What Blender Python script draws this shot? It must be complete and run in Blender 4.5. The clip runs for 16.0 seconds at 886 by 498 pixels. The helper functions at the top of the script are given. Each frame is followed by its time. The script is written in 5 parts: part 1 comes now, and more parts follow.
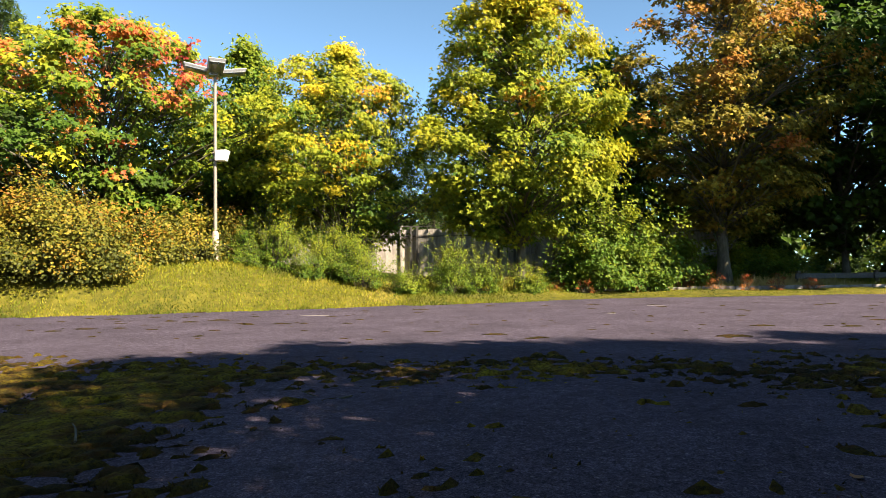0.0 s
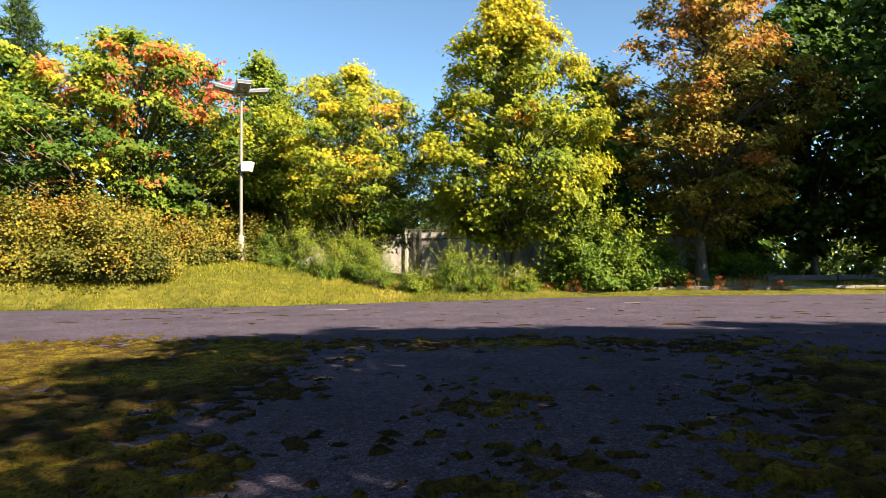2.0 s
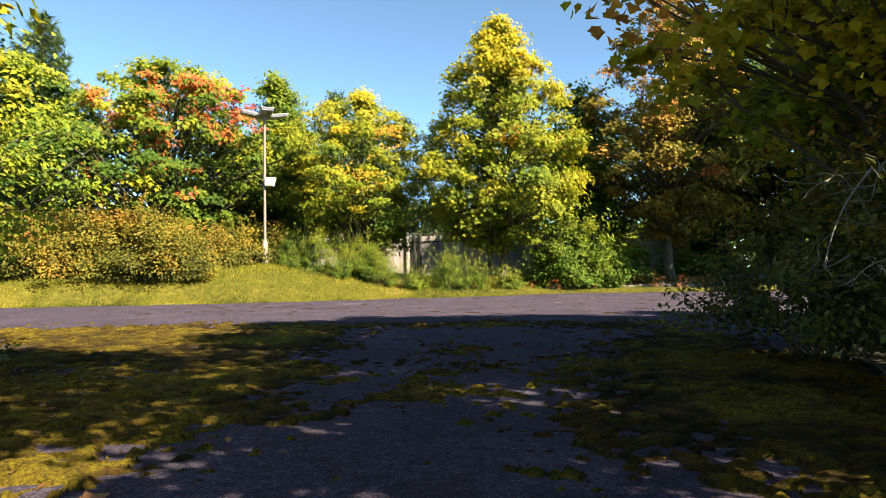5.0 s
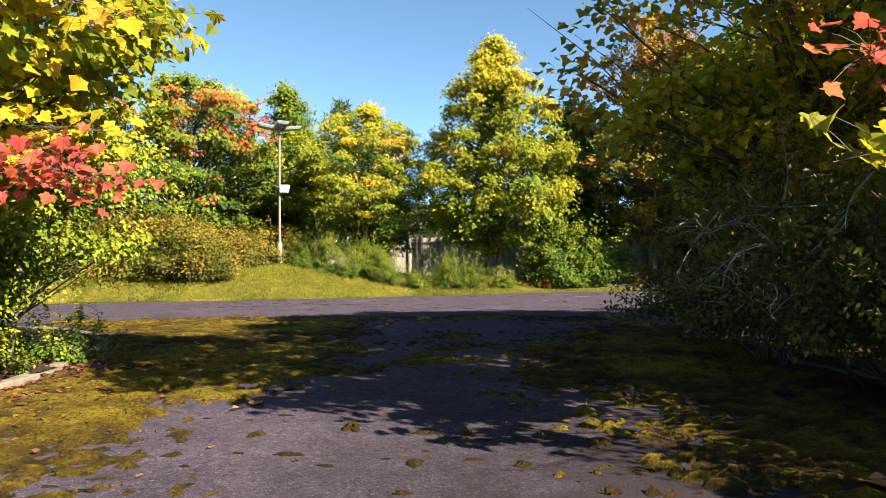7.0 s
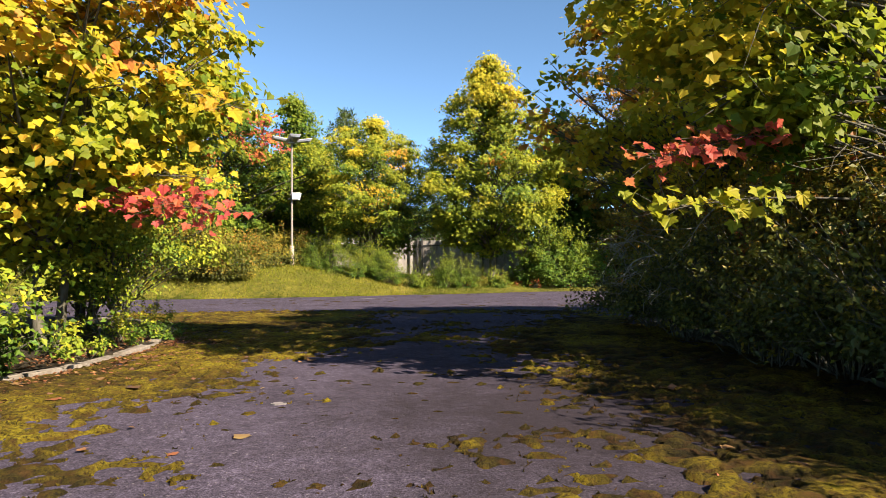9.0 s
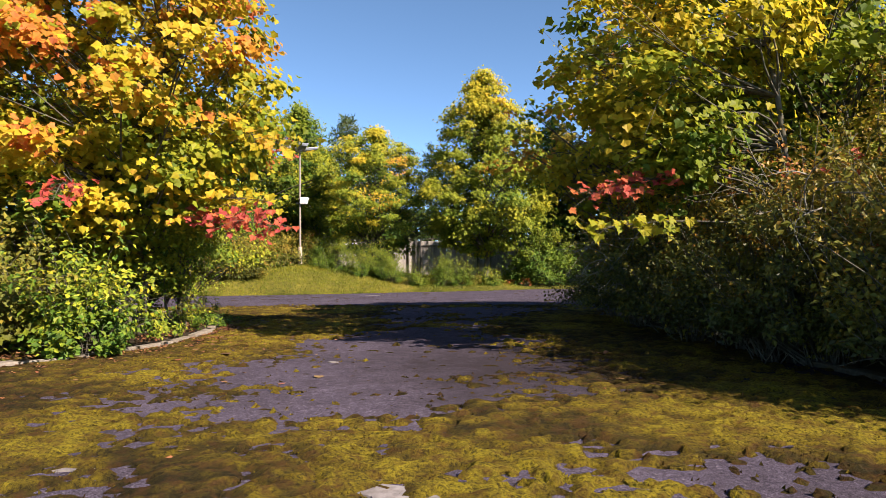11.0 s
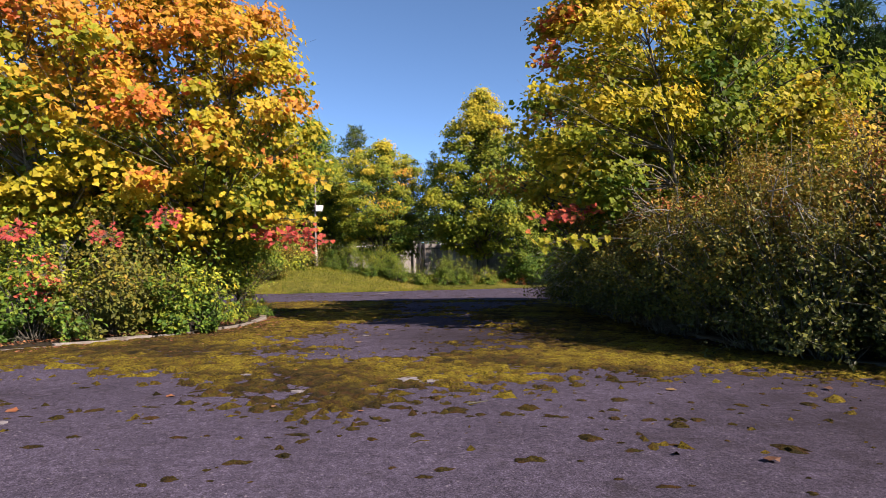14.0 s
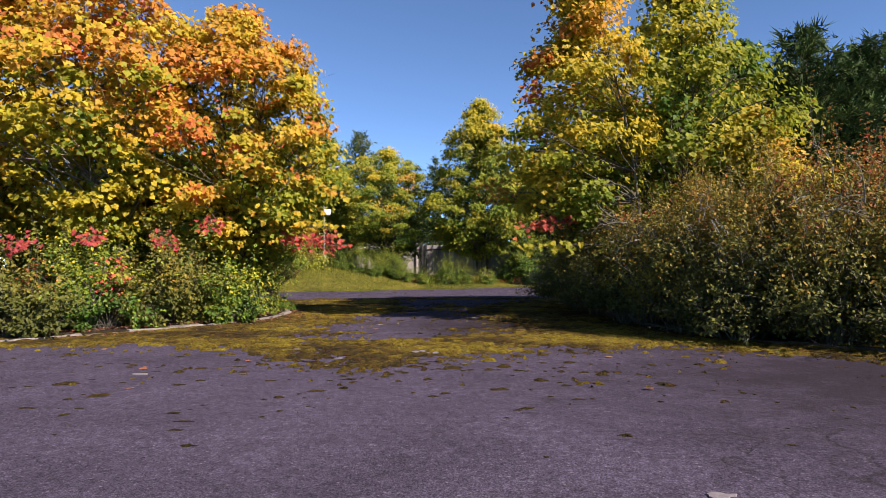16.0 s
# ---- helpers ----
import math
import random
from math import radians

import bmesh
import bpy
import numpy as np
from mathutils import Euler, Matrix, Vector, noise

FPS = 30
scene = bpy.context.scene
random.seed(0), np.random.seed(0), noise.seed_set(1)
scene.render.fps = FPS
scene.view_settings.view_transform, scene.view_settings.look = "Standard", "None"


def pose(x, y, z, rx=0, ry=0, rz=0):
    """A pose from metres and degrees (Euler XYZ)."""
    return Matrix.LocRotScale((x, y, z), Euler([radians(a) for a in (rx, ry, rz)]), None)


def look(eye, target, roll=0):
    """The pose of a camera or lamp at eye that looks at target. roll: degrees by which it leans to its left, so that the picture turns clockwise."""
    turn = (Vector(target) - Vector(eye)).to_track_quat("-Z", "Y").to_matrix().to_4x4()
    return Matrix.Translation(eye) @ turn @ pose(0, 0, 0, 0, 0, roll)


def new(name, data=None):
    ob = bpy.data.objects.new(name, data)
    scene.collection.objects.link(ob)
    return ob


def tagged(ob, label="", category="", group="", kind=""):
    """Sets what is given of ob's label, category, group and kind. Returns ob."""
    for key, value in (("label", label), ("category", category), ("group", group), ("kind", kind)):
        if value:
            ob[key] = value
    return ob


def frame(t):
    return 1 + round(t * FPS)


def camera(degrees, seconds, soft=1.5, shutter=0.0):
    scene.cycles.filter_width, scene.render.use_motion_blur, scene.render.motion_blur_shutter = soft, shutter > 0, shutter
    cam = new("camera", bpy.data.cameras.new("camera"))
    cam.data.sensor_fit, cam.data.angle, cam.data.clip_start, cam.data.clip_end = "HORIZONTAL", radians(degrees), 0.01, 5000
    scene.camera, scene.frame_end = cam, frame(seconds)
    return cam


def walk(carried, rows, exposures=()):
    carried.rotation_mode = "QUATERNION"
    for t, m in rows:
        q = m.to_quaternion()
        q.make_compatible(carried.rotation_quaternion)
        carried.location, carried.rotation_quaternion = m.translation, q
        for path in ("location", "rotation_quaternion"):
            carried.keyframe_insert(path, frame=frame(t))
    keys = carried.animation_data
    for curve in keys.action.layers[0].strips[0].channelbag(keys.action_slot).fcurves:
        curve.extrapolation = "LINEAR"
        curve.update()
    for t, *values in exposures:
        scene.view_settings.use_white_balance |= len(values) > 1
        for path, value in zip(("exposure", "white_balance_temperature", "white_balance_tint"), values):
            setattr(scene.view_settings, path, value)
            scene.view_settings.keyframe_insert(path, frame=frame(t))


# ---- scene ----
cam = camera(70.0, 16.0, soft=0.8)
PATH = [
    (0, (-0.533, 0.002, 1.015), (-0.678, 1.995, 1.091), -0.9),
    (0.5, (-0.565, -0.702, 1.03), (-0.707, 1.291, 1.105), -0.9),
    (1, (-0.569, -1.367, 1.044), (-0.71, 0.627, 1.118), -0.8),
    (1.5, (-0.551, -1.981, 1.023), (-0.693, 0.012, 1.099), -0.8),
    (2, (-0.472, -2.642, 1.031), (-0.615, -0.648, 1.107), -0.6),
    (2.5, (-0.374, -3.331, 1.041), (-0.518, -1.337, 1.116), -0.7),
    (3, (-0.265, -4.016, 1.051), (-0.409, -2.022, 1.124), -0.8),
    (3.5, (-0.171, -4.675, 1.061), (-0.318, -2.682, 1.133), -0.8),
    (4, (-0.07, -5.33, 1.065), (-0.219, -3.337, 1.135), -0.9),
    (6.3, (0.059, -8.392, 1.228), (-0.079, -6.398, 1.297), -0.4),
    (6.5, (0.085, -8.666, 1.232), (-0.054, -6.672, 1.3), -0.3),
    (7, (0.197, -9.368, 1.24), (0.052, -7.374, 1.304), -0.6),
    (7.5, (0.28, -10.103, 1.24), (0.136, -8.109, 1.305), -0.5),
    (8, (0.356, -10.84, 1.242), (0.211, -8.847, 1.309), -0.4),
    (8.5, (0.418, -11.573, 1.25), (0.273, -9.579, 1.316), -0.4),
    (9, (0.504, -12.3, 1.259), (0.358, -10.307, 1.325), -0.5),
    (11.3, (0.657, -15.485, 1.29), (0.524, -13.491, 1.352), -0.5),
    (11.5, (0.694, -15.764, 1.295), (0.557, -13.769, 1.357), -0.6),
    (12, (0.775, -16.447, 1.311), (0.632, -14.453, 1.373), -0.7),
    (12.5, (0.845, -17.126, 1.322), (0.701, -15.132, 1.384), -0.7),
    (13, (0.929, -17.796, 1.329), (0.783, -15.802, 1.389), -0.7),
    (13.5, (0.985, -18.461, 1.337), (0.84, -16.467, 1.397), -0.7),
    (14, (1.037, -19.114, 1.339), (0.891, -17.12, 1.401), -0.7),
    (14.5, (1.087, -19.776, 1.338), (0.939, -17.783, 1.401), -0.7),
    (15, (1.14, -20.435, 1.34), (0.992, -18.441, 1.402), -0.7),
    (15.5, (1.188, -21.098, 1.341), (1.039, -19.105, 1.403), -0.6),
    (16, (1.218, -21.752, 1.349), (1.069, -19.758, 1.412), -0.6),
]
EXPOSURES = [(0.0, 2.07, 6950, 13), (4.0, 2.07, 6900, 14), (7.0, 1.98, 6750, 13), (9.0, 1.76, 6500, 17), (12.5, 1.44, 6250, 25), (16.0, 1.17, 5900, 30)]
# ---- camera --------------------------------------------------------------
walk(cam, [(row[0], look(row[1], row[2], row[3])) for row in PATH], EXPOSURES)

# smooth numpy noise -------------------------------------------------------
def hash3(ix, iy, iz, seed):
    h = (ix * 374761393 + iy * 668265263 + iz * 2147483647 + seed * 974711) & 0xFFFFFFFF
    h = ((h ^ (h >> 13)) * 1274126177) & 0xFFFFFFFF
    return ((h ^ (h >> 16)) & 0xFFFFFF) / 16777215.0


def vnoise(p, scale=1.0, seed=0):
    """Value noise in 0..1 at the rows of p."""
    q = np.asarray(p, float) * scale
    i = np.floor(q).astype(np.int64)
    f = q - i
    f = f * f * (3 - 2 * f)
    out = 0
    for dx in (0, 1):
        for dy in (0, 1):
            for dz in (0, 1):
                w = (f[:, 0] if dx else 1 - f[:, 0]) * (f[:, 1] if dy else 1 - f[:, 1]) * (f[:, 2] if dz else 1 - f[:, 2])
                out = out + w * hash3(i[:, 0] + dx, i[:, 1] + dy, i[:, 2] + dz, seed)
    return out


def fbm(p, scale, seed=0, octaves=3):
    out, amp, tot = 0, 1.0, 0
    for k in range(octaves):
        out = out + amp * vnoise(p, scale * 2 ** k, seed + k)
        tot += amp
        amp *= 0.5
    return out / tot


def sstep(a, b, x):
    u = np.clip((x - a) / (b - a), 0, 1)
    return u * u * (3 - 2 * u)


# ---- world and sun -------------------------------------------------------
SUN_TO = Vector((0.82, -0.58, 0.69)).normalized()
sun_elev = math.asin(SUN_TO.z)
sun_az = math.atan2(SUN_TO.x, SUN_TO.y)
world = bpy.data.worlds.new("world")
scene.world = world
world.use_nodes = True
wn = world.node_tree.nodes
sky = wn.new("ShaderNodeTexSky")
sky.sky_type = "NISHITA"
sky.sun_disc = False
sky.sun_elevation = sun_elev
sky.sun_rotation = sun_az
sky.air_density, sky.dust_density, sky.ozone_density = 0.38, 0.0, 0.0
wn["Background"].inputs["Strength"].default_value = 0.105
clear = wn.new("ShaderNodeMix")
clear.data_type, clear.blend_type = "RGBA", "MULTIPLY"
clear.inputs[0].default_value = 1.0
clear.inputs[7].default_value = (0.84, 1.06, 0.98, 1.0)
world.node_tree.links.new(sky.outputs["Color"], clear.inputs[6])
world.node_tree.links.new(clear.outputs[2], wn["Background"].inputs["Color"])
sun = new("sun", bpy.data.lights.new("sun", "SUN"))
sun.data.energy = 5.0
sun.data.angle = radians(0.53)
sun.data.color = (1.0, 0.89, 0.71)
sun.matrix_world = look(SUN_TO * 50, (0, 0, 0))


# ---- materials -----------------------------------------------------------
class Mat:
    """A small node-tree writer."""

    def __init__(self, name):
        self.m = bpy.data.materials.new(name)
        self.m.use_nodes = True
        self.t = self.m.node_tree
        self.b = self.t.nodes["Principled BSDF"]
        self.out = self.t.nodes["Material Output"]

    def n(self, kind, **kw):
        node = self.t.nodes.new("ShaderNode" + kind)
        for k, v in kw.items():
            if k in node.inputs:
                node.inputs[k].default_value = v
            else:
                setattr(node, k, v)
        return node

    def link(self, a, b):
        self.t.links.new(a, b)

    def coord(self):
        return self.n("NewGeometry").outputs["Position"]

    def noise(self, scale, detail=4.0, rough=0.55, vec=None):
        nd = self.n("TexNoise", Scale=scale, Detail=detail, Roughness=rough)
        self.link(vec if vec is not None else self.coord(), nd.inputs["Vector"])
        return nd.outputs["Fac"]

    def ramp(self, fac, stops):
        r = self.n("ValToRGB")
        el = r.color_ramp.elements
        while len(el) < len(stops):
            el.new(0.5)
        for e, (p, c) in zip(el, stops):
            e.position = p
            e.color = (*c, 1) if len(c) == 3 else c
        self.link(fac, r.inputs["Fac"])
        return r.outputs["Color"]

    def mix(self, fac, a, b, mode="MIX"):
        nd = self.n("Mix", data_type="RGBA", blend_type=mode)
        for sock, v in ((nd.inputs[0], fac), (nd.inputs[6], a), (nd.inputs[7], b)):
            if isinstance(v, (int, float)):
                sock.default_value = v
            elif isinstance(v, tuple):
                sock.default_value = (*v, 1)
            else:
                self.link(v, sock)
        return nd.outputs[2]

    def math(self, op, a, b=0.0):
        nd = self.n("Math", operation=op)
        for sock, v in zip(nd.inputs, (a, b)):
            if isinstance(v, (int, float)):
                sock.default_value = v
            else:
                self.link(v, sock)
        return nd.outputs[0]

    def bump(self, height, strength=0.3, dist=0.01):
        nd = self.n("Bump", Strength=strength, Distance=dist)
        self.link(height, nd.inputs["Height"])
        self.link(nd.outputs["Normal"], self.b.inputs["Normal"])
        return nd.outputs["Normal"]

    def done(self, colour=None, rough=0.8, metal=0.0, spec=0.5):
        if colour is not None:
            if isinstance(colour, tuple):
                self.b.inputs["Base Color"].default_value = (*colour, 1)
            else:
                self.link(colour, self.b.inputs["Base Color"])
        if isinstance(rough, (int, float)):
            self.b.inputs["Roughness"].default_value = rough
        else:
            self.link(rough, self.b.inputs["Roughness"])
        self.b.inputs["Metallic"].default_value = metal
        self.b.inputs["Specular IOR Level"].default_value = spec
        return self.m


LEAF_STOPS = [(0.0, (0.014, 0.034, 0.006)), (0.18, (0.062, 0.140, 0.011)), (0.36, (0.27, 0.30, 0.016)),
              (0.52, (0.58, 0.44, 0.020)), (0.66, (0.63, 0.275, 0.035)), (0.80, (0.58, 0.150, 0.050)),
              (0.92, (0.54, 0.080, 0.075)), (1.0, (0.13, 0.055, 0.02))]


def leaf_material(name, glow=0.40, stops=LEAF_STOPS, gloss=0.2, rough=0.55, vary=0.5):
    """Leaf blade: its season value picks the colour; light passes partly through."""
    k = Mat(name)
    at = k.n("Attribute", attribute_name="season")
    col = k.ramp(at.outputs["Fac"], stops)
    rnd = k.n("NewGeometry").outputs["Random Per Island"]
    hsv = k.n("HueSaturation", Saturation=1.0, Fac=1.0)
    k.link(col, hsv.inputs["Color"])
    k.link(k.math("ADD", k.math("MULTIPLY", rnd, vary), 1.0 - vary / 2), hsv.inputs["Value"])
    k.link(k.math("ADD", k.math("MULTIPLY", k.noise(9.0, 2), 0.05), 0.475), hsv.inputs["Hue"])
    blotch = k.noise(38.0, 3)
    c2 = k.mix(k.math("MULTIPLY", blotch, 0.22), hsv.outputs["Color"], (0.10, 0.07, 0.02))
    k.done(c2, rough, 0.0, gloss)
    tr = k.n("BsdfTranslucent")
    k.link(c2, tr.inputs["Color"])
    mx = k.n("MixShader")
    mx.inputs[0].default_value = glow
    k.link(k.b.outputs[0], mx.inputs[1])
    k.link(tr.outputs[0], mx.inputs[2])
    k.link(mx.outputs[0], k.out.inputs["Surface"])
    return k.m


def bark_material(name, dark, light, scale=14.0):
    k = Mat(name)
    mp = k.n("Mapping")
    mp.inputs["Scale"].default_value = (1, 1, 0.25)
    k.link(k.coord(), mp.inputs["Vector"])
    f = k.noise(scale, 6, 0.65, mp.outputs[0])
    c = k.ramp(f, [(0.3, dark), (0.7, light)])
    c = k.mix(k.math("MULTIPLY", k.noise(3.0, 3), 0.5), c, (0.09, 0.10, 0.05))
    k.bump(f, 0.6, 0.02)
    return k.done(c, 0.9, 0, 0.2)


def asphalt_material():
    k = Mat("asphalt")
    grain = k.noise(140.0, 3, 0.7)
    stone = k.n("TexVoronoi", Scale=58.0)
    k.link(k.coord(), stone.inputs["Vector"])
    base = k.ramp(grain, [(0.32, (0.027, 0.0240, 0.032)), (0.68, (0.084, 0.0755, 0.099))])
    chips = k.ramp(stone.outputs["Color"], [(0.0, (0.016, 0.014, 0.018)), (1.0, (0.185, 0.168, 0.20))])
    c = k.mix(0.22, base, chips)
    cob = k.n("TexVoronoi", Scale=27.0)
    k.link(k.coord(), cob.inputs["Vector"])
    c = k.mix(0.20, c, k.mix(1.0, c, k.ramp(cob.outputs["Color"], [(0.15, (0.25, 0.25, 0.25)), (0.5, (0.9, 0.88, 0.9)), (0.9, (2.1, 2.0, 2.1))]), "MULTIPLY"))
    c = k.mix(1.0, c, k.ramp(k.noise(70.0, 2, 0.6), [(0.40, (0.74, 0.73, 0.74)), (0.60, (1.34, 1.32, 1.36))]), "MULTIPLY")
    fleck = k.ramp(k.noise(24.0, 2, 0.5), [(0.66, (0, 0, 0)), (0.72, (1, 1, 1))])
    c = k.mix(k.math("MULTIPLY", fleck, 0.5), c, (0.018, 0.016, 0.014))
    pale = k.ramp(k.noise(31.0, 2, 0.5), [(0.655, (0, 0, 0)), (0.71, (1, 1, 1))])
    c = k.mix(k.math("MULTIPLY", pale, 0.6), c, (0.24, 0.22, 0.22))
    wear = k.ramp(k.noise(11.0, 4, 0.65), [(0.585, (0, 0, 0)), (0.64, (1, 1, 1))])
    c = k.mix(k.math("MULTIPLY", wear, 0.45), c, (0.024, 0.021, 0.022))
    mid = k.ramp(k.noise(8.0, 5, 0.7), [(0.3, (0.80, 0.79, 0.79)), (0.7, (1.15, 1.13, 1.14))])
    c = k.mix(1.0, c, mid, "MULTIPLY")
    worn = k.ramp(k.noise(0.7, 5, 0.6), [(0.32, (0.74, 0.72, 0.72)), (0.7, (1.12, 1.08, 1.10))])
    c = k.mix(1.0, c, worn, "MULTIPLY")
    dirt = k.ramp(k.noise(2.6, 6, 0.68), [(0.56, (0, 0, 0)), (0.72, (1, 1, 1))])
    c = k.mix(k.math("MULTIPLY", dirt, 0.55), c, (0.022, 0.019, 0.014))
    # soil washed out of the east island, round (2.0, -6.5)
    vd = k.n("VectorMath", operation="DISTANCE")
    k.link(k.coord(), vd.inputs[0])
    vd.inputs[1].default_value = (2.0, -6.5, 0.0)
    dark_area = k.math("ADD", k.math("MULTIPLY", vd.outputs["Value"], -0.19), k.math("ADD", k.noise(1.7, 6, 0.7), 0.55))
    # second, wider area where the asphalt darkens round (7.0, -14.2)
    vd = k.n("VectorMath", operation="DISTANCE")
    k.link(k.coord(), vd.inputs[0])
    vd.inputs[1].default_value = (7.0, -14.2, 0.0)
    dark_area = k.math("MAXIMUM", dark_area, k.math("ADD", k.math("MULTIPLY", vd.outputs["Value"], -0.115), k.math("ADD", k.noise(1.6, 6, 0.75), 0.47)))
    c = k.mix(k.math("MULTIPLY", k.ramp(dark_area, [(0.3, (0, 0, 0)), (0.75, (1, 1, 1))]), 0.80), c, (0.024, 0.0195, 0.021))
    # fine cracks
    warp = k.n("TexNoise", Scale=1.3, Detail=5.0)
    k.link(k.coord(), warp.inputs["Vector"])
    vm = k.n("VectorMath", operation="MULTIPLY_ADD")
    k.link(warp.outputs["Color"], vm.inputs[0])
    vm.inputs[1].default_value = (1.4, 1.4, 0.0)
    k.link(k.coord(), vm.inputs[2])
    cr = k.n("TexVoronoi", feature="DISTANCE_TO_EDGE", Scale=0.34)
    k.link(vm.outputs[0], cr.inputs["Vector"])
    gate = k.ramp(k.noise(0.5, 3), [(0.46, (0, 0, 0)), (0.56, (1, 1, 1))])
    line = k.math("MULTIPLY", k.ramp(cr.outputs["Distance"], [(0.0, (1, 1, 1)), (0.004, (0, 0, 0))]), gate)
    c = k.mix(k.math("MULTIPLY", line, 0.5), c, (0.015, 0.014, 0.010))
    h = k.math("SUBTRACT", k.math("ADD", k.math("ADD", grain, stone.outputs["Distance"]), k.math("MULTIPLY", cob.outputs["Distance"], 0.5)), k.math("MULTIPLY", line, 1.5))
    k.bump(h, 0.45, 0.008)
    return k.done(c, 0.95, 0, 0.02)


def ground_material(name, c1, c2, c3, scale=5.0, rough=0.95):
    k = Mat(name)
    f = k.noise(scale, 6, 0.68)
    c = k.ramp(f, [(0.28, c1), (0.5, c2), (0.72, c3)])
    c = k.mix(k.math("MULTIPLY", k.noise(0.6, 4), 0.5), c, c1)
    k.bump(k.noise(scale * 9, 4, 0.7), 0.8, 0.03)
    return k.done(c, rough, 0, 0.15)


def moss_material():
    k = Mat("moss")
    at = k.n("Attribute", attribute_name="season")
    fine = k.noise(32.0, 5, 0.8)
    c = k.ramp(at.outputs["Fac"], [(0.0, (0.028, 0.022, 0.006)), (0.35, (0.082, 0.060, 0.008)), (0.65, (0.168, 0.122, 0.009)),
                                   (1.0, (0.265, 0.208, 0.013))])
    c = k.mix(k.ramp(fine, [(0.38, (0.9, 0.9, 0.9)), (0.58, (0, 0, 0))]), c, (0.016, 0.012, 0.006))
    c = k.mix(k.ramp(k.noise(9.0, 4), [(0.47, (0, 0, 0)), (0.68, (0.68, 0.68, 0.68))]), c, (0.080, 0.036, 0.012))
    k.bump(fine, 1.0, 0.05)
    return k.done(c, 0.95, 0, 0.1)


def concrete_material(name, c1, c2, stain):
    k = Mat(name)
    f = k.noise(16.0, 6, 0.65)
    c = k.ramp(f, [(0.3, c1), (0.72, c2)])
    mp = k.n("Mapping")
    mp.inputs["Scale"].default_value = (2.2, 2.2, 0.35)
    k.link(k.coord(), mp.inputs["Vector"])
    run = k.ramp(k.noise(1.6, 5, 0.7, mp.outputs[0]), [(0.46, (0, 0, 0)), (0.7, (0.8, 0.8, 0.8))])
    c = k.mix(run, c, stain)
    k.bump(k.noise(60.0, 4, 0.7), 0.35, 0.01)
    return k.done(c, 0.9, 0, 0.25)


def metal_material(name, col, rough=0.5, metal=0.6):
    k = Mat(name)
    f = k.noise(22.0, 5, 0.6)
    d = tuple(v * 0.6 for v in col)
    c = k.ramp(f, [(0.35, d), (0.65, col)])
    k.bump(f, 0.1, 0.003)
    return k.done(c, rough, metal, 0.4)


M_LEAF = leaf_material("maple_leaf", 0.54)
M_LEAF_FAR = leaf_material("broad_leaf", 0.42, vary=0.4)
M_SMALL = leaf_material("small_leaf", 0.28)
# dark low stops carry overhang shade as well as the dark green leaf
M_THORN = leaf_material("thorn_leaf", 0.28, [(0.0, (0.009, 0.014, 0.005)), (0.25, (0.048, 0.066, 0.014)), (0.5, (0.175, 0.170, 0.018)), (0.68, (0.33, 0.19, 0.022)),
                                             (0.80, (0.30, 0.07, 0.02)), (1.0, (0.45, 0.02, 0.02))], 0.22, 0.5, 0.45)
M_HEDGE = leaf_material("hedge_leaf", 0.30, [(0.0, (0.03, 0.045, 0.010)), (0.3, (0.12, 0.13, 0.014)), (0.5, (0.27, 0.205, 0.020)), (0.68, (0.36, 0.15, 0.025)),
                                             (0.85, (0.34, 0.07, 0.025)), (1.0, (0.16, 0.05, 0.02))], 0.2, 0.55)
M_NEEDLE = leaf_material("needle", 0.12, [(0.0, (0.014, 0.032, 0.010)), (0.5, (0.040, 0.080, 0.020)), (1.0, (0.085, 0.120, 0.026))], 0.06, 0.7)
M_NEEDLE_PALE = leaf_material("pale_needle", 0.2, [(0.0, (0.030, 0.050, 0.012)), (0.5, (0.085, 0.125, 0.024)), (1.0, (0.16, 0.18, 0.035))], 0.06, 0.7)
M_GRASS = leaf_material("grass_blade", 0.3, [(0.0, (0.040, 0.060, 0.008)), (0.4, (0.14, 0.165, 0.012)), (0.7, (0.27, 0.245, 0.018)),
                                             (1.0, (0.44, 0.33, 0.13))], 0.15, 0.6)
M_DEAD = leaf_material("fallen_leaf", 0.1, [(0.0, (0.20, 0.125, 0.05)), (0.5, (0.24, 0.085, 0.035)), (1.0, (0.09, 0.045, 0.025))], 0.25, 0.6)
M_BARK = bark_material("bark", (0.035, 0.028, 0.022), (0.13, 0.11, 0.09))
M_BARK_PALE = bark_material("pale_bark", (0.12, 0.11, 0.09), (0.34, 0.31, 0.26), 20.0)
M_TWIG = bark_material("grey_twig", (0.035, 0.030, 0.024), (0.12, 0.105, 0.085), 20.0)
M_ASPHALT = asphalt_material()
M_SOIL = ground_material("soil", (0.018, 0.014, 0.009), (0.045, 0.034, 0.02), (0.07, 0.065, 0.025), 7.0)
M_TURF = ground_material("turf", (0.035, 0.038, 0.008), (0.11, 0.10, 0.012), (0.19, 0.155, 0.02), 3.5)
M_FIELD = ground_material("field", (0.04, 0.06, 0.015), (0.07, 0.10, 0.02), (0.12, 0.13, 0.03), 0.6)
M_MOSS = moss_material()
M_CONC = concrete_material("concrete", (0.22, 0.20, 0.175), (0.42, 0.385, 0.34), (0.075, 0.06, 0.05))
M_KERB = concrete_material("kerb_concrete", (0.13, 0.11, 0.085), (0.27, 0.235, 0.19), (0.055, 0.042, 0.02))
# east kerb stones: shade below the bushes put into a darker concrete colour
M_KERB_DARK = concrete_material("shaded_kerb", (0.040, 0.036, 0.026), (0.085, 0.075, 0.055), (0.030, 0.028, 0.012))
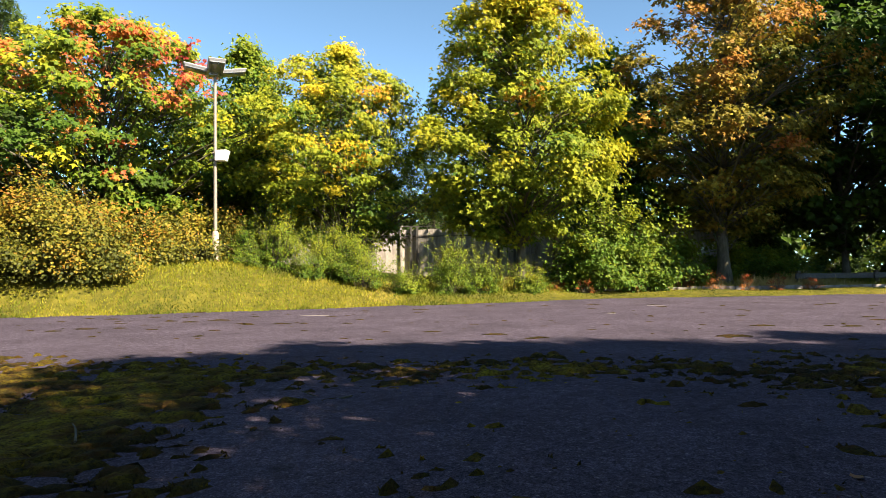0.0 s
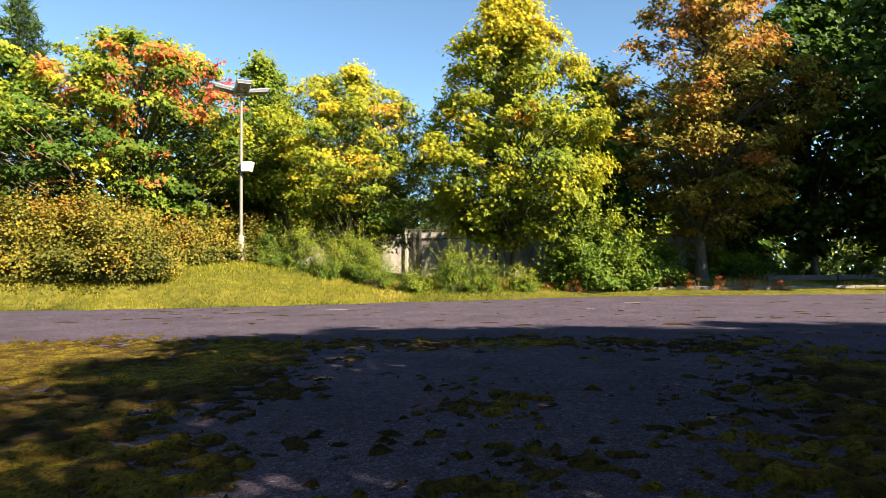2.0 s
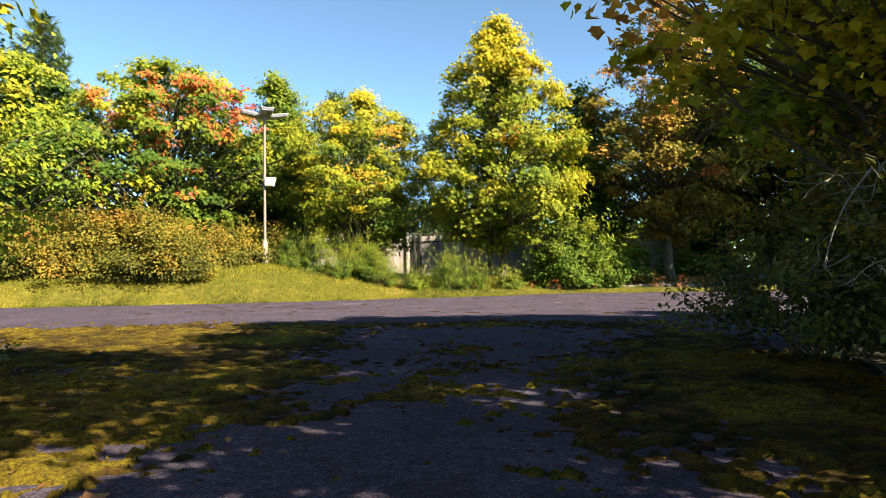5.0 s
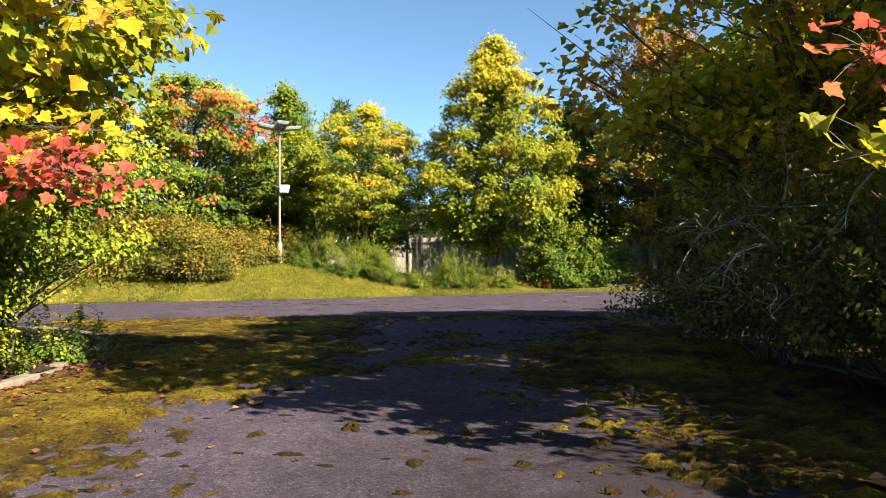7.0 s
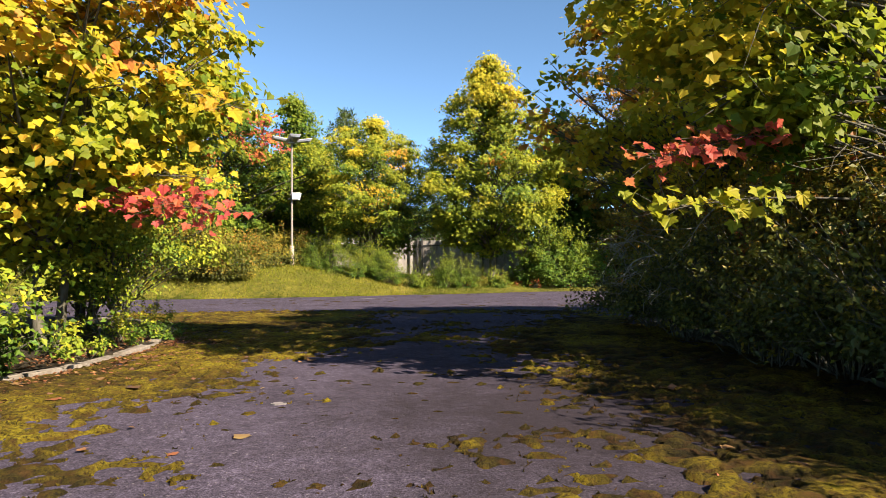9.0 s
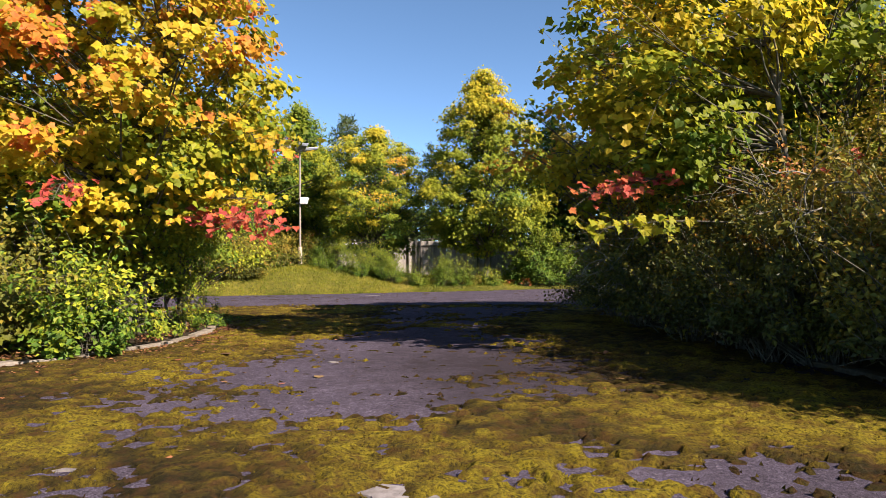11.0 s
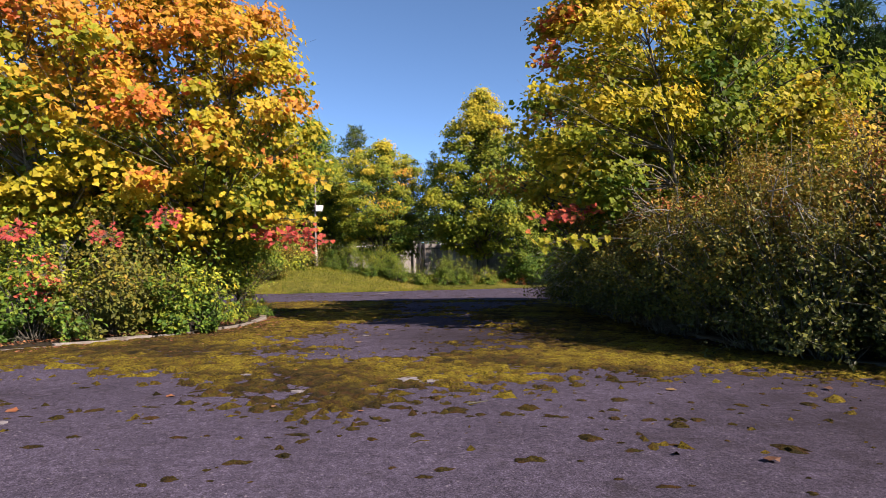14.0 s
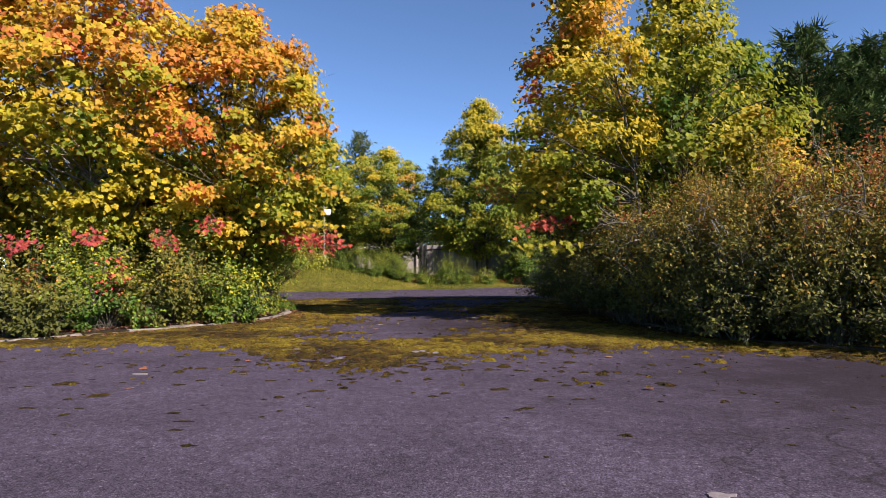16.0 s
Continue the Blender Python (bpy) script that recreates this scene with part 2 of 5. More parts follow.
M_KERB_PALE = concrete_material("worn_concrete", (0.17, 0.15, 0.14), (0.31, 0.275, 0.255), (0.08, 0.065, 0.05))
M_PATCH = concrete_material("patch_concrete", (0.15, 0.135, 0.13), (0.26, 0.235, 0.225), (0.08, 0.065, 0.05))
M_GALV = metal_material("galvanised", (0.27, 0.23, 0.19), 0.6, 0.2)
M_POLEFOOT = metal_material("rusty_paint", (0.42, 0.33, 0.26), 0.7, 0.1)
M_BOX = metal_material("box_paint", (0.80, 0.79, 0.76), 0.5, 0.0)
M_LUM = metal_material("luminaire_grey", (0.33, 0.34, 0.36), 0.45, 0.3)
M_LENS = metal_material("luminaire_lens", (0.20, 0.21, 0.22), 0.2, 0.0)
M_RAIL = metal_material("rail_steel", (0.09, 0.085, 0.08), 0.6, 0.5)


# ---- mesh helpers --------------------------------------------------------
def np_mesh(name, verts, faces, season=None, smooth=False):
    """A mesh from a vertex array and an array of faces that all have as many corners; season: a value per vertex."""
    me = bpy.data.meshes.new(name)
    v = np.ascontiguousarray(verts, dtype=np.float32)
    f = np.ascontiguousarray(faces, dtype=np.int32)
    n, k = f.shape
    me.vertices.add(len(v))
    me.vertices.foreach_set("co", v.ravel())
    me.loops.add(n * k)
    me.loops.foreach_set("vertex_index", f.ravel())
    me.polygons.add(n)
    me.polygons.foreach_set("loop_start", np.arange(0, n * k, k, dtype=np.int32))
    me.update(calc_edges=True)
    if season is not None:
        a = me.attributes.new("season", "FLOAT", "POINT")
        a.data.foreach_set("value", np.ascontiguousarray(season, dtype=np.float32))
    me.polygons.foreach_set("use_smooth", np.full(n, smooth, dtype=bool))
    return me


def put(name, me, material, parent=None, label=""):
    ob = new(name, me)
    if material is not None:
        me.materials.append(material)
    if parent is not None:
        ob.parent = parent
    if label:
        tagged(ob, label)
    return ob


def part(name, bm, material, parent=None, label=""):
    me = bpy.data.meshes.new(name)
    bm.to_mesh(me)
    bm.free()
    return put(name, me, material, parent, label)


def base(name, at, label, category, group="", kind=""):
    ob = new(name)
    ob.location = at
    ob.empty_display_size = 0.2
    return tagged(ob, label, category, group, kind)


def box_bm(sx, sy, sz, at=(0, 0, 0), bevel=0.0, turn=None, segs=2):
    bm = bmesh.new()
    bmesh.ops.create_cube(bm, size=1.0)
    bmesh.ops.scale(bm, vec=(sx, sy, sz), verts=bm.verts)
    if bevel:
        bmesh.ops.bevel(bm, geom=bm.edges[:], offset=bevel, segments=segs, affect="EDGES", profile=0.6)
    if turn is not None:
        bmesh.ops.transform(bm, matrix=turn, verts=bm.verts)
    bmesh.ops.translate(bm, vec=at, verts=bm.verts)
    return bm


def tube(points, radii, sides=8):
    """Vertices and quads of a tapered tube along points."""
    p = np.asarray(points, float)
    r = np.asarray(radii, float)
    d = np.gradient(p, axis=0)
    d /= np.linalg.norm(d, axis=1)[:, None] + 1e-9
    up = np.where(np.abs(d[:, 2:3]) > 0.9, np.array([[1.0, 0, 0]]), np.array([[0, 0, 1.0]]))
    a = np.cross(d, up)
    a /= np.linalg.norm(a, axis=1)[:, None] + 1e-9
    b = np.cross(d, a)
    ang = np.linspace(0, 2 * math.pi, sides, endpoint=False)
    v = p[:, None, :] + r[:, None, None] * (np.cos(ang)[None, :, None] * a[:, None, :] + np.sin(ang)[None, :, None] * b[:, None, :])
    n = len(p)
    i = np.arange(n - 1)[:, None] * sides
    j = np.arange(sides)[None, :]
    j2 = (j + 1) % sides
    f = np.stack([i + j, i + j2, i + sides + j2, i + sides + j], axis=2).reshape(-1, 4)
    return v.reshape(-1, 3), f


class Bundle:
    """Gathers tubes into one mesh."""

    def __init__(self):
        self.v, self.f, self.n = [], [], 0

    def add(self, v, f):
        self.v.append(v)
        self.f.append(f + self.n)
        self.n += len(v)

    def mesh(self, name, smooth=True):
        return np_mesh(name, np.concatenate(self.v), np.concatenate(self.f), None, smooth)


def bend(rng, a, b, sag=0.0, wob=0.08, steps=6):
    a, b = np.asarray(a, float), np.asarray(b, float)
    u = np.linspace(0, 1, steps)[:, None]
    p = a + (b - a) * u
    size = np.linalg.norm(b - a)
    p += np.sin(u * math.pi) * (rng.normal(size=3) * wob * size)
    p[:, 2] += (np.sin(u[:, 0] * math.pi) * sag * size)
    return p


# leaf blades, stem at the origin, tip along y
def maple_blade(fine=False):
    half = [(0.0, 0.0), (0.38, -0.06), (0.42, 0.14), (0.66, 0.40), (0.38, 0.60)]
    if fine:
        half = [(0.0, 0.0), (0.22, -0.12), (0.44, -0.06), (0.40, 0.13), (0.58, 0.24), (0.68, 0.46), (0.47, 0.47), (0.33, 0.55), (0.30, 0.72), (0.14, 0.74)]
    ring = half + [(0.0, 1.0)] + [(-x, y) for x, y in half[:0:-1]]
    v = np.array([(x, y - 0.1, 0.18 * abs(x) - 0.24 * y * y) for x, y in ring])
    return v, np.array([(0, i, i + 1) for i in range(1, len(ring) - 1)])


MAPLE = maple_blade()
MAPLE_FINE = maple_blade(True)
OVAL = (np.array([(0, 0, 0), (0.33, 0.45, 0.08), (0, 1.0, -0.12), (-0.33, 0.45, 0.08)]), np.array([(0, 1, 2), (0, 2, 3)]))
BROAD = (np.array([(0, 0, 0), (0.55, 0.42, 0.08), (0.05, 1.0, -0.16), (-0.52, 0.5, 0.05)]), np.array([(0, 1, 2), (0, 2, 3)]))
POINTED = (np.array([(0, 0, 0), (0.62, 0.46, 0.0), (0.22, 0.52, 0.0), (0, 1.0, -0.22), (-0.22, 0.52, 0.0), (-0.62, 0.46, 0.0)]),
           np.array([(0, 1, 2), (0, 2, 3), (0, 3, 4), (0, 4, 5)]))
NEEDLES = (np.array([(0.07, 0, 0), (0.12, 1.0, 0.04), (-0.07, 0, 0), (-0.26, 0.85, -0.03)]), np.array([(0, 1, 2), (0, 3, 2)]))


def blades(rng, pos, normal, size, season, shape, hang=0.4):
    """Leaves of one shape at pos; normal: rough upper side; they point outwards and hang a little."""
    n = len(pos)
    nz = normal / (np.linalg.norm(normal, axis=1)[:, None] + 1e-9)
    y = rng.normal(size=(n, 3))
    y[:, 2] -= hang * 2
    y -= nz * np.sum(y * nz, axis=1)[:, None]
    y /= np.linalg.norm(y, axis=1)[:, None] + 1e-9
    x = np.cross(y, nz)
    v, f = shape
    s = np.asarray(size)[:, None, None]
    out = pos[:, None, :] + s * (v[None, :, 0:1] * x[:, None, :] + v[None, :, 1:2] * y[:, None, :] + v[None, :, 2:3] * nz[:, None, :])
    k = len(v)
    faces = (np.arange(n)[:, None, None] * k + f[None]).reshape(-1, 3)
    return out.reshape(-1, 3), faces, np.repeat(season, k)


def unit(rng, n):
    d = rng.normal(size=(n, 3))
    return d / np.linalg.norm(d, axis=1)[:, None]


def profile(u, pk, lo=0.55, hi=0.75):
    return np.where(u < pk, np.clip(u / pk, 0, 1) ** lo, np.clip((1 - u) / (1 - pk), 0, 1) ** hi)


def tree(name, at, label, category, seed, height, radius, low, leaves, size, autumn, pk=0.35, clumps=110, rc=0.6, trunk_r=0.16,
         shape=MAPLE, mat=None, bark=None, patches=(), lean=(0, 0), stems=1, squash=0.55, hi=0.75, lo=0.5, wild=0.35, group="", off=(0, 0),
         fill=0.5, shell=0.45):
    """A broadleaf tree: trunk and limbs, and a crown of leaf clumps at the limb ends. autumn: season at the crown's foot and top, and its spread."""
    rng = np.random.default_rng(seed)
    root = base(name, at, label, category, group)
    # clump centres within the crown's outline
    u = rng.beta(1.15, 1.25, clumps)
    ang = rng.uniform(0, 2 * math.pi, clumps)
    rr = radius * profile(u, pk, lo, hi)
    lobes = 1 + wild * (vnoise(np.stack([np.cos(ang) * 1.6 + 7, np.sin(ang) * 1.6 + 7, u * 4], 1), 1.0, seed) - 0.5) * 2
    frac = 1 - shell * rng.random(clumps) ** 1.3 * 2 * (rng.random(clumps) < fill)
    rad = rr * lobes * np.clip(frac, 0.1, 1)
    z = low + (height - low) * u
    c = np.stack([np.cos(ang) * rad + off[0] + lean[0] * z, np.sin(ang) * rad + off[1] + lean[1] * z, z], 1)
    # wood
    wood = Bundle()
    ztop = low + (height - low) * 0.82
    spines = []
    for s in range(stems):
        a = 2 * math.pi * s / stems + 0.6
        spread = 0.0 if stems == 1 else 0.22 * radius
        foot = np.array([math.cos(a) * 0.1 * (stems > 1), math.sin(a) * 0.1 * (stems > 1), -0.1])
        head = np.array([math.cos(a) * spread + lean[0] * ztop + off[0] * 0.8, math.sin(a) * spread + lean[1] * ztop + off[1] * 0.8, ztop])
        sp = bend(rng, foot, head, 0, 0.02, 12)
        sp[1:-1, :2] += rng.normal(scale=0.04 * trunk_r / 0.16, size=(10, 2))
        r = trunk_r / stems ** 0.5 * (1 - np.linspace(0, 1, 12) * 0.86)
        r[0] *= 1.45
        wood.add(*tube(sp, r, 9))
        spines.append((sp, r))
    for i in range(clumps):
        sp, r = spines[i % stems]
        zb = max(0.45 * low, c[i, 2] - 0.25 * radius - 0.9 * rad[i] * rng.uniform(0.25, 0.7))
        k = int(np.clip(np.searchsorted(sp[:, 2], min(zb, sp[-2, 2])), 1, 10))
        r0 = min(r[k] * 0.55, 0.018 + 0.010 * rad[i])
        path = bend(rng, sp[k], c[i], 0.06, 0.05, 6)
        if mat is None:
            wood.add(*tube(path, r0 * (1 - np.linspace(0, 1, 6) * 0.8), 4))
        else:
            wood.add(*tube(path[[0, 2, 3, 5]], r0 * (1 - np.linspace(0, 1, 4) * 0.8), 3))
        for _ in range((mat is None) * (1 + (leaves < 22000 and size < 0.17))):
            q = path[rng.integers(2, 5)]
            tip = c[i] + rng.normal(scale=rc * 0.7, size=3)
            wood.add(*tube(bend(rng, q, tip, 0.05, 0.06, 3), r0 * 0.35 * (1 - np.linspace(0, 1, 3) * 0.75), 3))
    trunk = put("trunk", wood.mesh("trunk"), bark or M_BARK, root)
    # leaves
    w = rng.uniform(0.6, 1.4, clumps)
    which = rng.choice(clumps, leaves, p=w / w.sum())
    d = unit(rng, leaves) * (rng.random(leaves) ** 0.72)[:, None]
    rcl = rc * rng.uniform(0.65, 1.35, clumps)
    local = d * rcl[which][:, None] * np.array([1.15, 1.15, squash])
    local[:, 2] -= 0.18 * (local[:, 0] ** 2 + local[:, 1] ** 2) / rc
    pos = c[which] + local
    inner = rng.random(leaves) < (0.12 if mat is None else 0.24)
    k = rng.uniform(0.25, 0.95, leaves)[inner, None]
    hub = np.array([off[0], off[1], 0])
    pos[inner] = hub + (c[which][inner] - hub) * np.concatenate([k, k, 0.82 + 0.18 * k], 1) + rng.normal(scale=rc * 0.35, size=(inner.sum(), 3))
    stray = rng.random(leaves) < 0.06
    pos[stray] += rng.normal(scale=rc * 0.22, size=(stray.sum(), 3))
    axis = np.array([off[0], off[1], 0])
    outward = pos - axis
    outward[:, 2] = 0
    outward /= np.linalg.norm(outward, axis=1)[:, None] + 1e-6
    normal = outward * 0.45 + np.array([0, 0, 0.5]) + np.array(SUN_TO) * 0.55 + d * 0.3 + rng.normal(scale=0.48, size=(leaves, 3))
    hu = np.clip((pos[:, 2] - low) / (height - low), 0, 1)
    cl = rng.normal(size=clumps)
    s = autumn[0] + (autumn[1] - autumn[0]) * hu + autumn[2] * (0.55 * cl[which] + 2.2 * (fbm(pos + seed, 0.55, seed) - 0.5)
                                                            + 0.18 * rng.normal(size=leaves))
    s = s + 0.05 * (np.linalg.norm(local, axis=1) / rc - 0.5)
    s[inner] -= 0.10
    s = np.clip(s, 0.02, autumn[3] if len(autumn) > 3 else 0.82)
    for (px, py, pz, pr, ps) in patches:
        near = np.linalg.norm((pos + np.array(at)) - np.array((px, py, pz)), axis=1) < pr * (0.25 + 1.3 * vnoise(pos, 1.1, 3))
        near &= rng.random(leaves) < 0.78
        s[near] = np.clip(ps + rng.normal(scale=0.05, size=near.sum()), 0, 1)
    v, f, sv = blades(rng, pos, normal, size * rng.uniform(0.65, 1.25, leaves), s, shape)
    put("crown", np_mesh("crown", v, f, sv), mat or M_LEAF, root)
    return root


def sprig(a, b, seed, leaves, size, season, parent, spread=0.28):
    """A leafy branch that reaches out of a crown from a to b; each leaf is a piece of its own."""
    rng = np.random.default_rng(seed)
    o = np.array(parent.location)
    a, b = np.array(a) - o, np.array(b) - o
    path = bend(rng, a, b, 0.05, 0.03, 9)
    wood = Bundle()
    wood.add(*tube(path, np.linspace(0.014, 0.004, 9), 5))
    kinds = []
    for k in range(6):
        v = MAPLE_FINE[0] + rng.normal(scale=0.02, size=MAPLE_FINE[0].shape)
        me = np_mesh("leaf", v, MAPLE_FINE[1], np.full(len(v), float(np.clip(season + rng.normal(scale=0.05), 0, 0.94))))
        me.materials.append(M_LEAF)
        kinds.append(me)
    spots = []
    for i in range(leaves):
        u = rng.uniform(0.4, 1.0) * 8
        k = min(int(u), 7)
        q = path[k] + (path[k + 1] - path[k]) * (u - k)
        p = q + rng.normal(scale=spread, size=3) * np.array([1, 1, 0.5])
        wood.add(*tube(bend(rng, q, p, 0.04, 0.03, 3), [0.003, 0.0025, 0.002], 3))
        spots.append(p)
    twig = put("branch", wood.mesh("branch"), M_BARK, parent)
    for i, p in enumerate(spots):
        nz = Vector((0.15, -0.50, 0.62)) + Vector(rng.normal(scale=0.34, size=3))
        y = Vector(rng.normal(size=3)) + Vector((0, 0, -1.3))
        nz.normalize()
        y -= nz * y.dot(nz)
        y.normalize()
        x = y.cross(nz)
        s = size * rng.uniform(0.7, 1.2)
        ob = new("leaf", kinds[i % 6])
        ob.parent = twig
        ob.matrix_basis = Matrix.Translation(p) @ Matrix((x, y, nz)).transposed().to_4x4() @ Matrix.Diagonal((s, s, s, 1))
    return twig


def conifer(name, at, label, seed, height, radius, low, tufts, size, group="", blunt=0.9, mat=None):
    """A conifer: straight trunk, whorls of limbs, needle tufts along them."""
    rng = np.random.default_rng(seed)
    root = base(name, at, label, "conifer", group)
    wood = Bundle()
    sp = bend(rng, (0, 0, -0.1), (0, 0, height), 0, 0.006, 10)
    wood.add(*tube(sp, np.linspace(height * 0.014, 0.02, 10), 8))
    whorls = int((height - low) / 0.42)
    ends, starts = [], []
    for i in range(whorls):
        u = (i + rng.random() * 0.6) / whorls
        z = low + (height - low) * u
        n = rng.integers(4, 7)
        a0 = rng.uniform(0, 6.28)
        for j in range(n):
            a = a0 + j * 6.28 / n + rng.normal(scale=0.2)
            r = radius * (1 - u) ** blunt * rng.uniform(0.65, 1.15) + 0.15
            e = np.array([math.cos(a) * r, math.sin(a) * r, z + (u - 0.35) * 0.6 * r])
            wood.add(*tube(bend(rng, (0, 0, z), e, -0.05, 0.02, 4), np.linspace(0.03, 0.008, 4), 4))
            starts.append((0, 0, z))
            ends.append(e)
    put("trunk", wood.mesh("trunk"), M_BARK, root)
    starts, ends = np.array(starts), np.array(ends)
    ln = np.linalg.norm(ends - starts, axis=1)
    which = rng.choice(len(ends), tufts, p=ln / ln.sum())
    k = rng.random(tufts) ** 0.6
    pos = starts[which] + (ends - starts)[which] * k[:, None] + rng.normal(scale=0.17, size=(tufts, 3)) * np.array([1, 1, 0.7])
    out = (ends - starts)[which]
    out /= np.linalg.norm(out, axis=1)[:, None] + 1e-9
    y = out + np.array([0, 0, 0.35]) + rng.normal(scale=0.45, size=(tufts, 3))
    normal = np.cross(y, rng.normal(size=(tufts, 3)))
    s = np.clip(0.45 + 0.5 * (fbm(pos + seed, 0.8, seed) - 0.5) * 2 + rng.normal(scale=0.12, size=tufts), 0, 1)
    v, f, sv = blades(rng, pos, normal, size * rng.uniform(0.6, 1.3, tufts), s, NEEDLES, -0.1)
    put("crown", np_mesh("crown", v, f, sv), mat or M_NEEDLE, root)
    return root


def shrub(name, at, label, seed, radii, leaves, size, autumn, shape=OVAL, mat=None, bark=None, twigs=60, group="", category="shrub",
          patches=(), foot=0.0, lumps=40, bare=0, shoots=0, reach=0.5, loose=0.30, turn=0.33):
    """A shrub: many stems from the foot, leaves in lumps through an uneven dome. radii: half width in x and y, height."""
    rng = np.random.default_rng(seed)
    root = base(name, at, label, category, group)
    rx, ry, h = radii
    d = unit(rng, lumps)
    d[:, 2] = np.abs(d[:, 2])
    frac = rng.uniform(0.45, 1.0, lumps) ** 0.6
    wob = 0.62 + 0.76 * vnoise(d * 2 + seed, 1.3, seed)
    c = d * frac[:, None] * wob[:, None] * np.array([rx, ry, h])
    c[:, 2] = np.maximum(c[:, 2], foot + 0.12 * h)
    wood = Bundle()
    for i in range(twigs):
        e = c[i % lumps] * rng.uniform(0.8, 1.08) + rng.normal(scale=0.1, size=3)
        a = np.array([e[0] * 0.16, e[1] * 0.16, -0.05]) + rng.normal(scale=0.10, size=3) * np.array([1, 1, 0])
        wood.add(*tube(bend(rng, a, e, 0.18, 0.11, 6), np.linspace(0.012, 0.003, 6) * min(0.6 + 0.3 * h, 1.3), 3))
    for i in range(bare):
        e = c[rng.integers(lumps)] * 1.03
        tip = e + (d[rng.integers(lumps)] * 0.5 + rng.normal(scale=0.35, size=3)) * 0.55
        wood.add(*tube(bend(rng, e * 0.75, tip, 0.1, 0.10, 7), np.linspace(0.010, 0.002, 7), 3))
    extra = []
    for i in range(shoots):
        e = c[rng.integers(lumps)]
        out = e / (np.linalg.norm(e) + 1e-6)
        tip = e + (out * 0.7 + np.array([0, 0, 0.35]) + rng.normal(scale=0.4, size=3)) * reach * rng.uniform(0.6, 1.4)
        path = bend(rng, e * 0.8, tip, 0.10, 0.06, 8)
        wood.add(*tube(path[::2], np.linspace(0.008, 0.002, 4), 3))
        u = rng.uniform(1.5, 7, 26)
        k = np.minimum(u.astype(int), 6)
        extra.append(path[k] + (path[k + 1] - path[k]) * (u - k)[:, None] + rng.normal(scale=size * 0.6, size=(26, 3)))
    put("branchwork", wood.mesh("branchwork"), bark or M_BARK, root)
    which = rng.integers(0, lumps, leaves)
    dd = unit(rng, leaves) * (rng.random(leaves) ** 0.45)[:, None]
    lr = loose * (rx * ry * h) ** (1 / 3) * rng.uniform(0.6, 1.3, lumps)
    pos = c[which] + dd * lr[which][:, None] * np.array([1.1, 1.1, 0.8])
    if extra:
        ex = np.concatenate(extra)
        pos[:len(ex)] = ex
    pos[:, 2] = np.maximum(pos[:, 2], 0.02 + 0.2 * rng.random(leaves) * (pos[:, 2] < 0.05))
    outward = pos / (np.array([rx, ry, h]) ** 2)
    outward /= np.linalg.norm(outward, axis=1)[:, None] + 1e-6
    normal = outward * 0.6 + np.array([0, 0, 0.45]) + np.array(SUN_TO) * 0.35 + rng.normal(scale=turn, size=(leaves, 3))
    cl = rng.normal(size=lumps)
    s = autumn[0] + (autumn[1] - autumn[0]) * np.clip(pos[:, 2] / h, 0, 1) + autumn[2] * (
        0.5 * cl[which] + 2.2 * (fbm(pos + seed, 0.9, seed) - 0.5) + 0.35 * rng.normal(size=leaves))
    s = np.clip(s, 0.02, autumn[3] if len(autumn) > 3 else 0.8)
    for (px, py, pz, pr, ps) in patches:
        near = np.linalg.norm((pos + np.array(at)) - np.array((px, py, pz)), axis=1) < pr * (0.6 + 0.8 * vnoise(pos, 3.0, 3))
        near &= rng.random(leaves) < (0.8 if ps > 0.875 else 0.4)
        s[near] = np.clip(ps + rng.normal(scale=0.04, size=near.sum()), 0, 1)
    v, f, sv = blades(rng, pos, normal, size * rng.uniform(0.6, 1.3, leaves), s, shape, 0.25)
    put("foliage", np_mesh("foliage", v, f, sv), mat or M_SMALL, root)
    return root


def dead_branches(parent, seed, feet, towards, count, length, label):
    """Pale bare branches that fork out of a bush, one part each."""
    rng = np.random.default_rng(seed)
    o = np.array(parent.location)
    for i in range(count):
        a = np.array(feet) - o + rng.normal(scale=(0.3, 0.5, 0.35))
        way = np.array(towards) + rng.normal(scale=0.45, size=3)
        e = a + way / np.linalg.norm(way) * length * rng.uniform(0.6, 1.2)
        wood = Bundle()
        path = bend(rng, a, e, 0.08, 0.10, 8)
        wood.add(*tube(path, np.linspace(0.011, 0.003, 8), 5))
        for k in range(3, 8):
            q = path[k] + (way / np.linalg.norm(way) + rng.normal(scale=0.7, size=3)) * 0.22 * length * rng.uniform(0.4, 1.0)
            wood.add(*tube(bend(rng, path[k], q, 0.05, 0.12, 4), np.linspace(0.005, 0.0018, 4), 4))
        put("dead_branch", wood.mesh("dead_branch"), M_BARK_PALE, parent, label)


# ---- the lie of the land -------------------------------------------------
EDGE = [(-60, 8.0), (-22, 14.0), (-13.8, 16.3), (-9.6, 17.3), (-5.2, 19.3), (-0.9, 20.9), (4.3, 23.6), (13.2, 24.3), (60, 25.5)]


def edge_y(x):
    x = np.asarray(x, float)
    q = np.stack([x.ravel(), 0 * x.ravel(), 0 * x.ravel()], 1)
    rag = (fbm(q, 0.9, 17, 4).reshape(x.shape) - 0.5) * 1.1
    return np.interp(x, [p[0] for p in EDGE], [p[1] for p in EDGE]) + rag


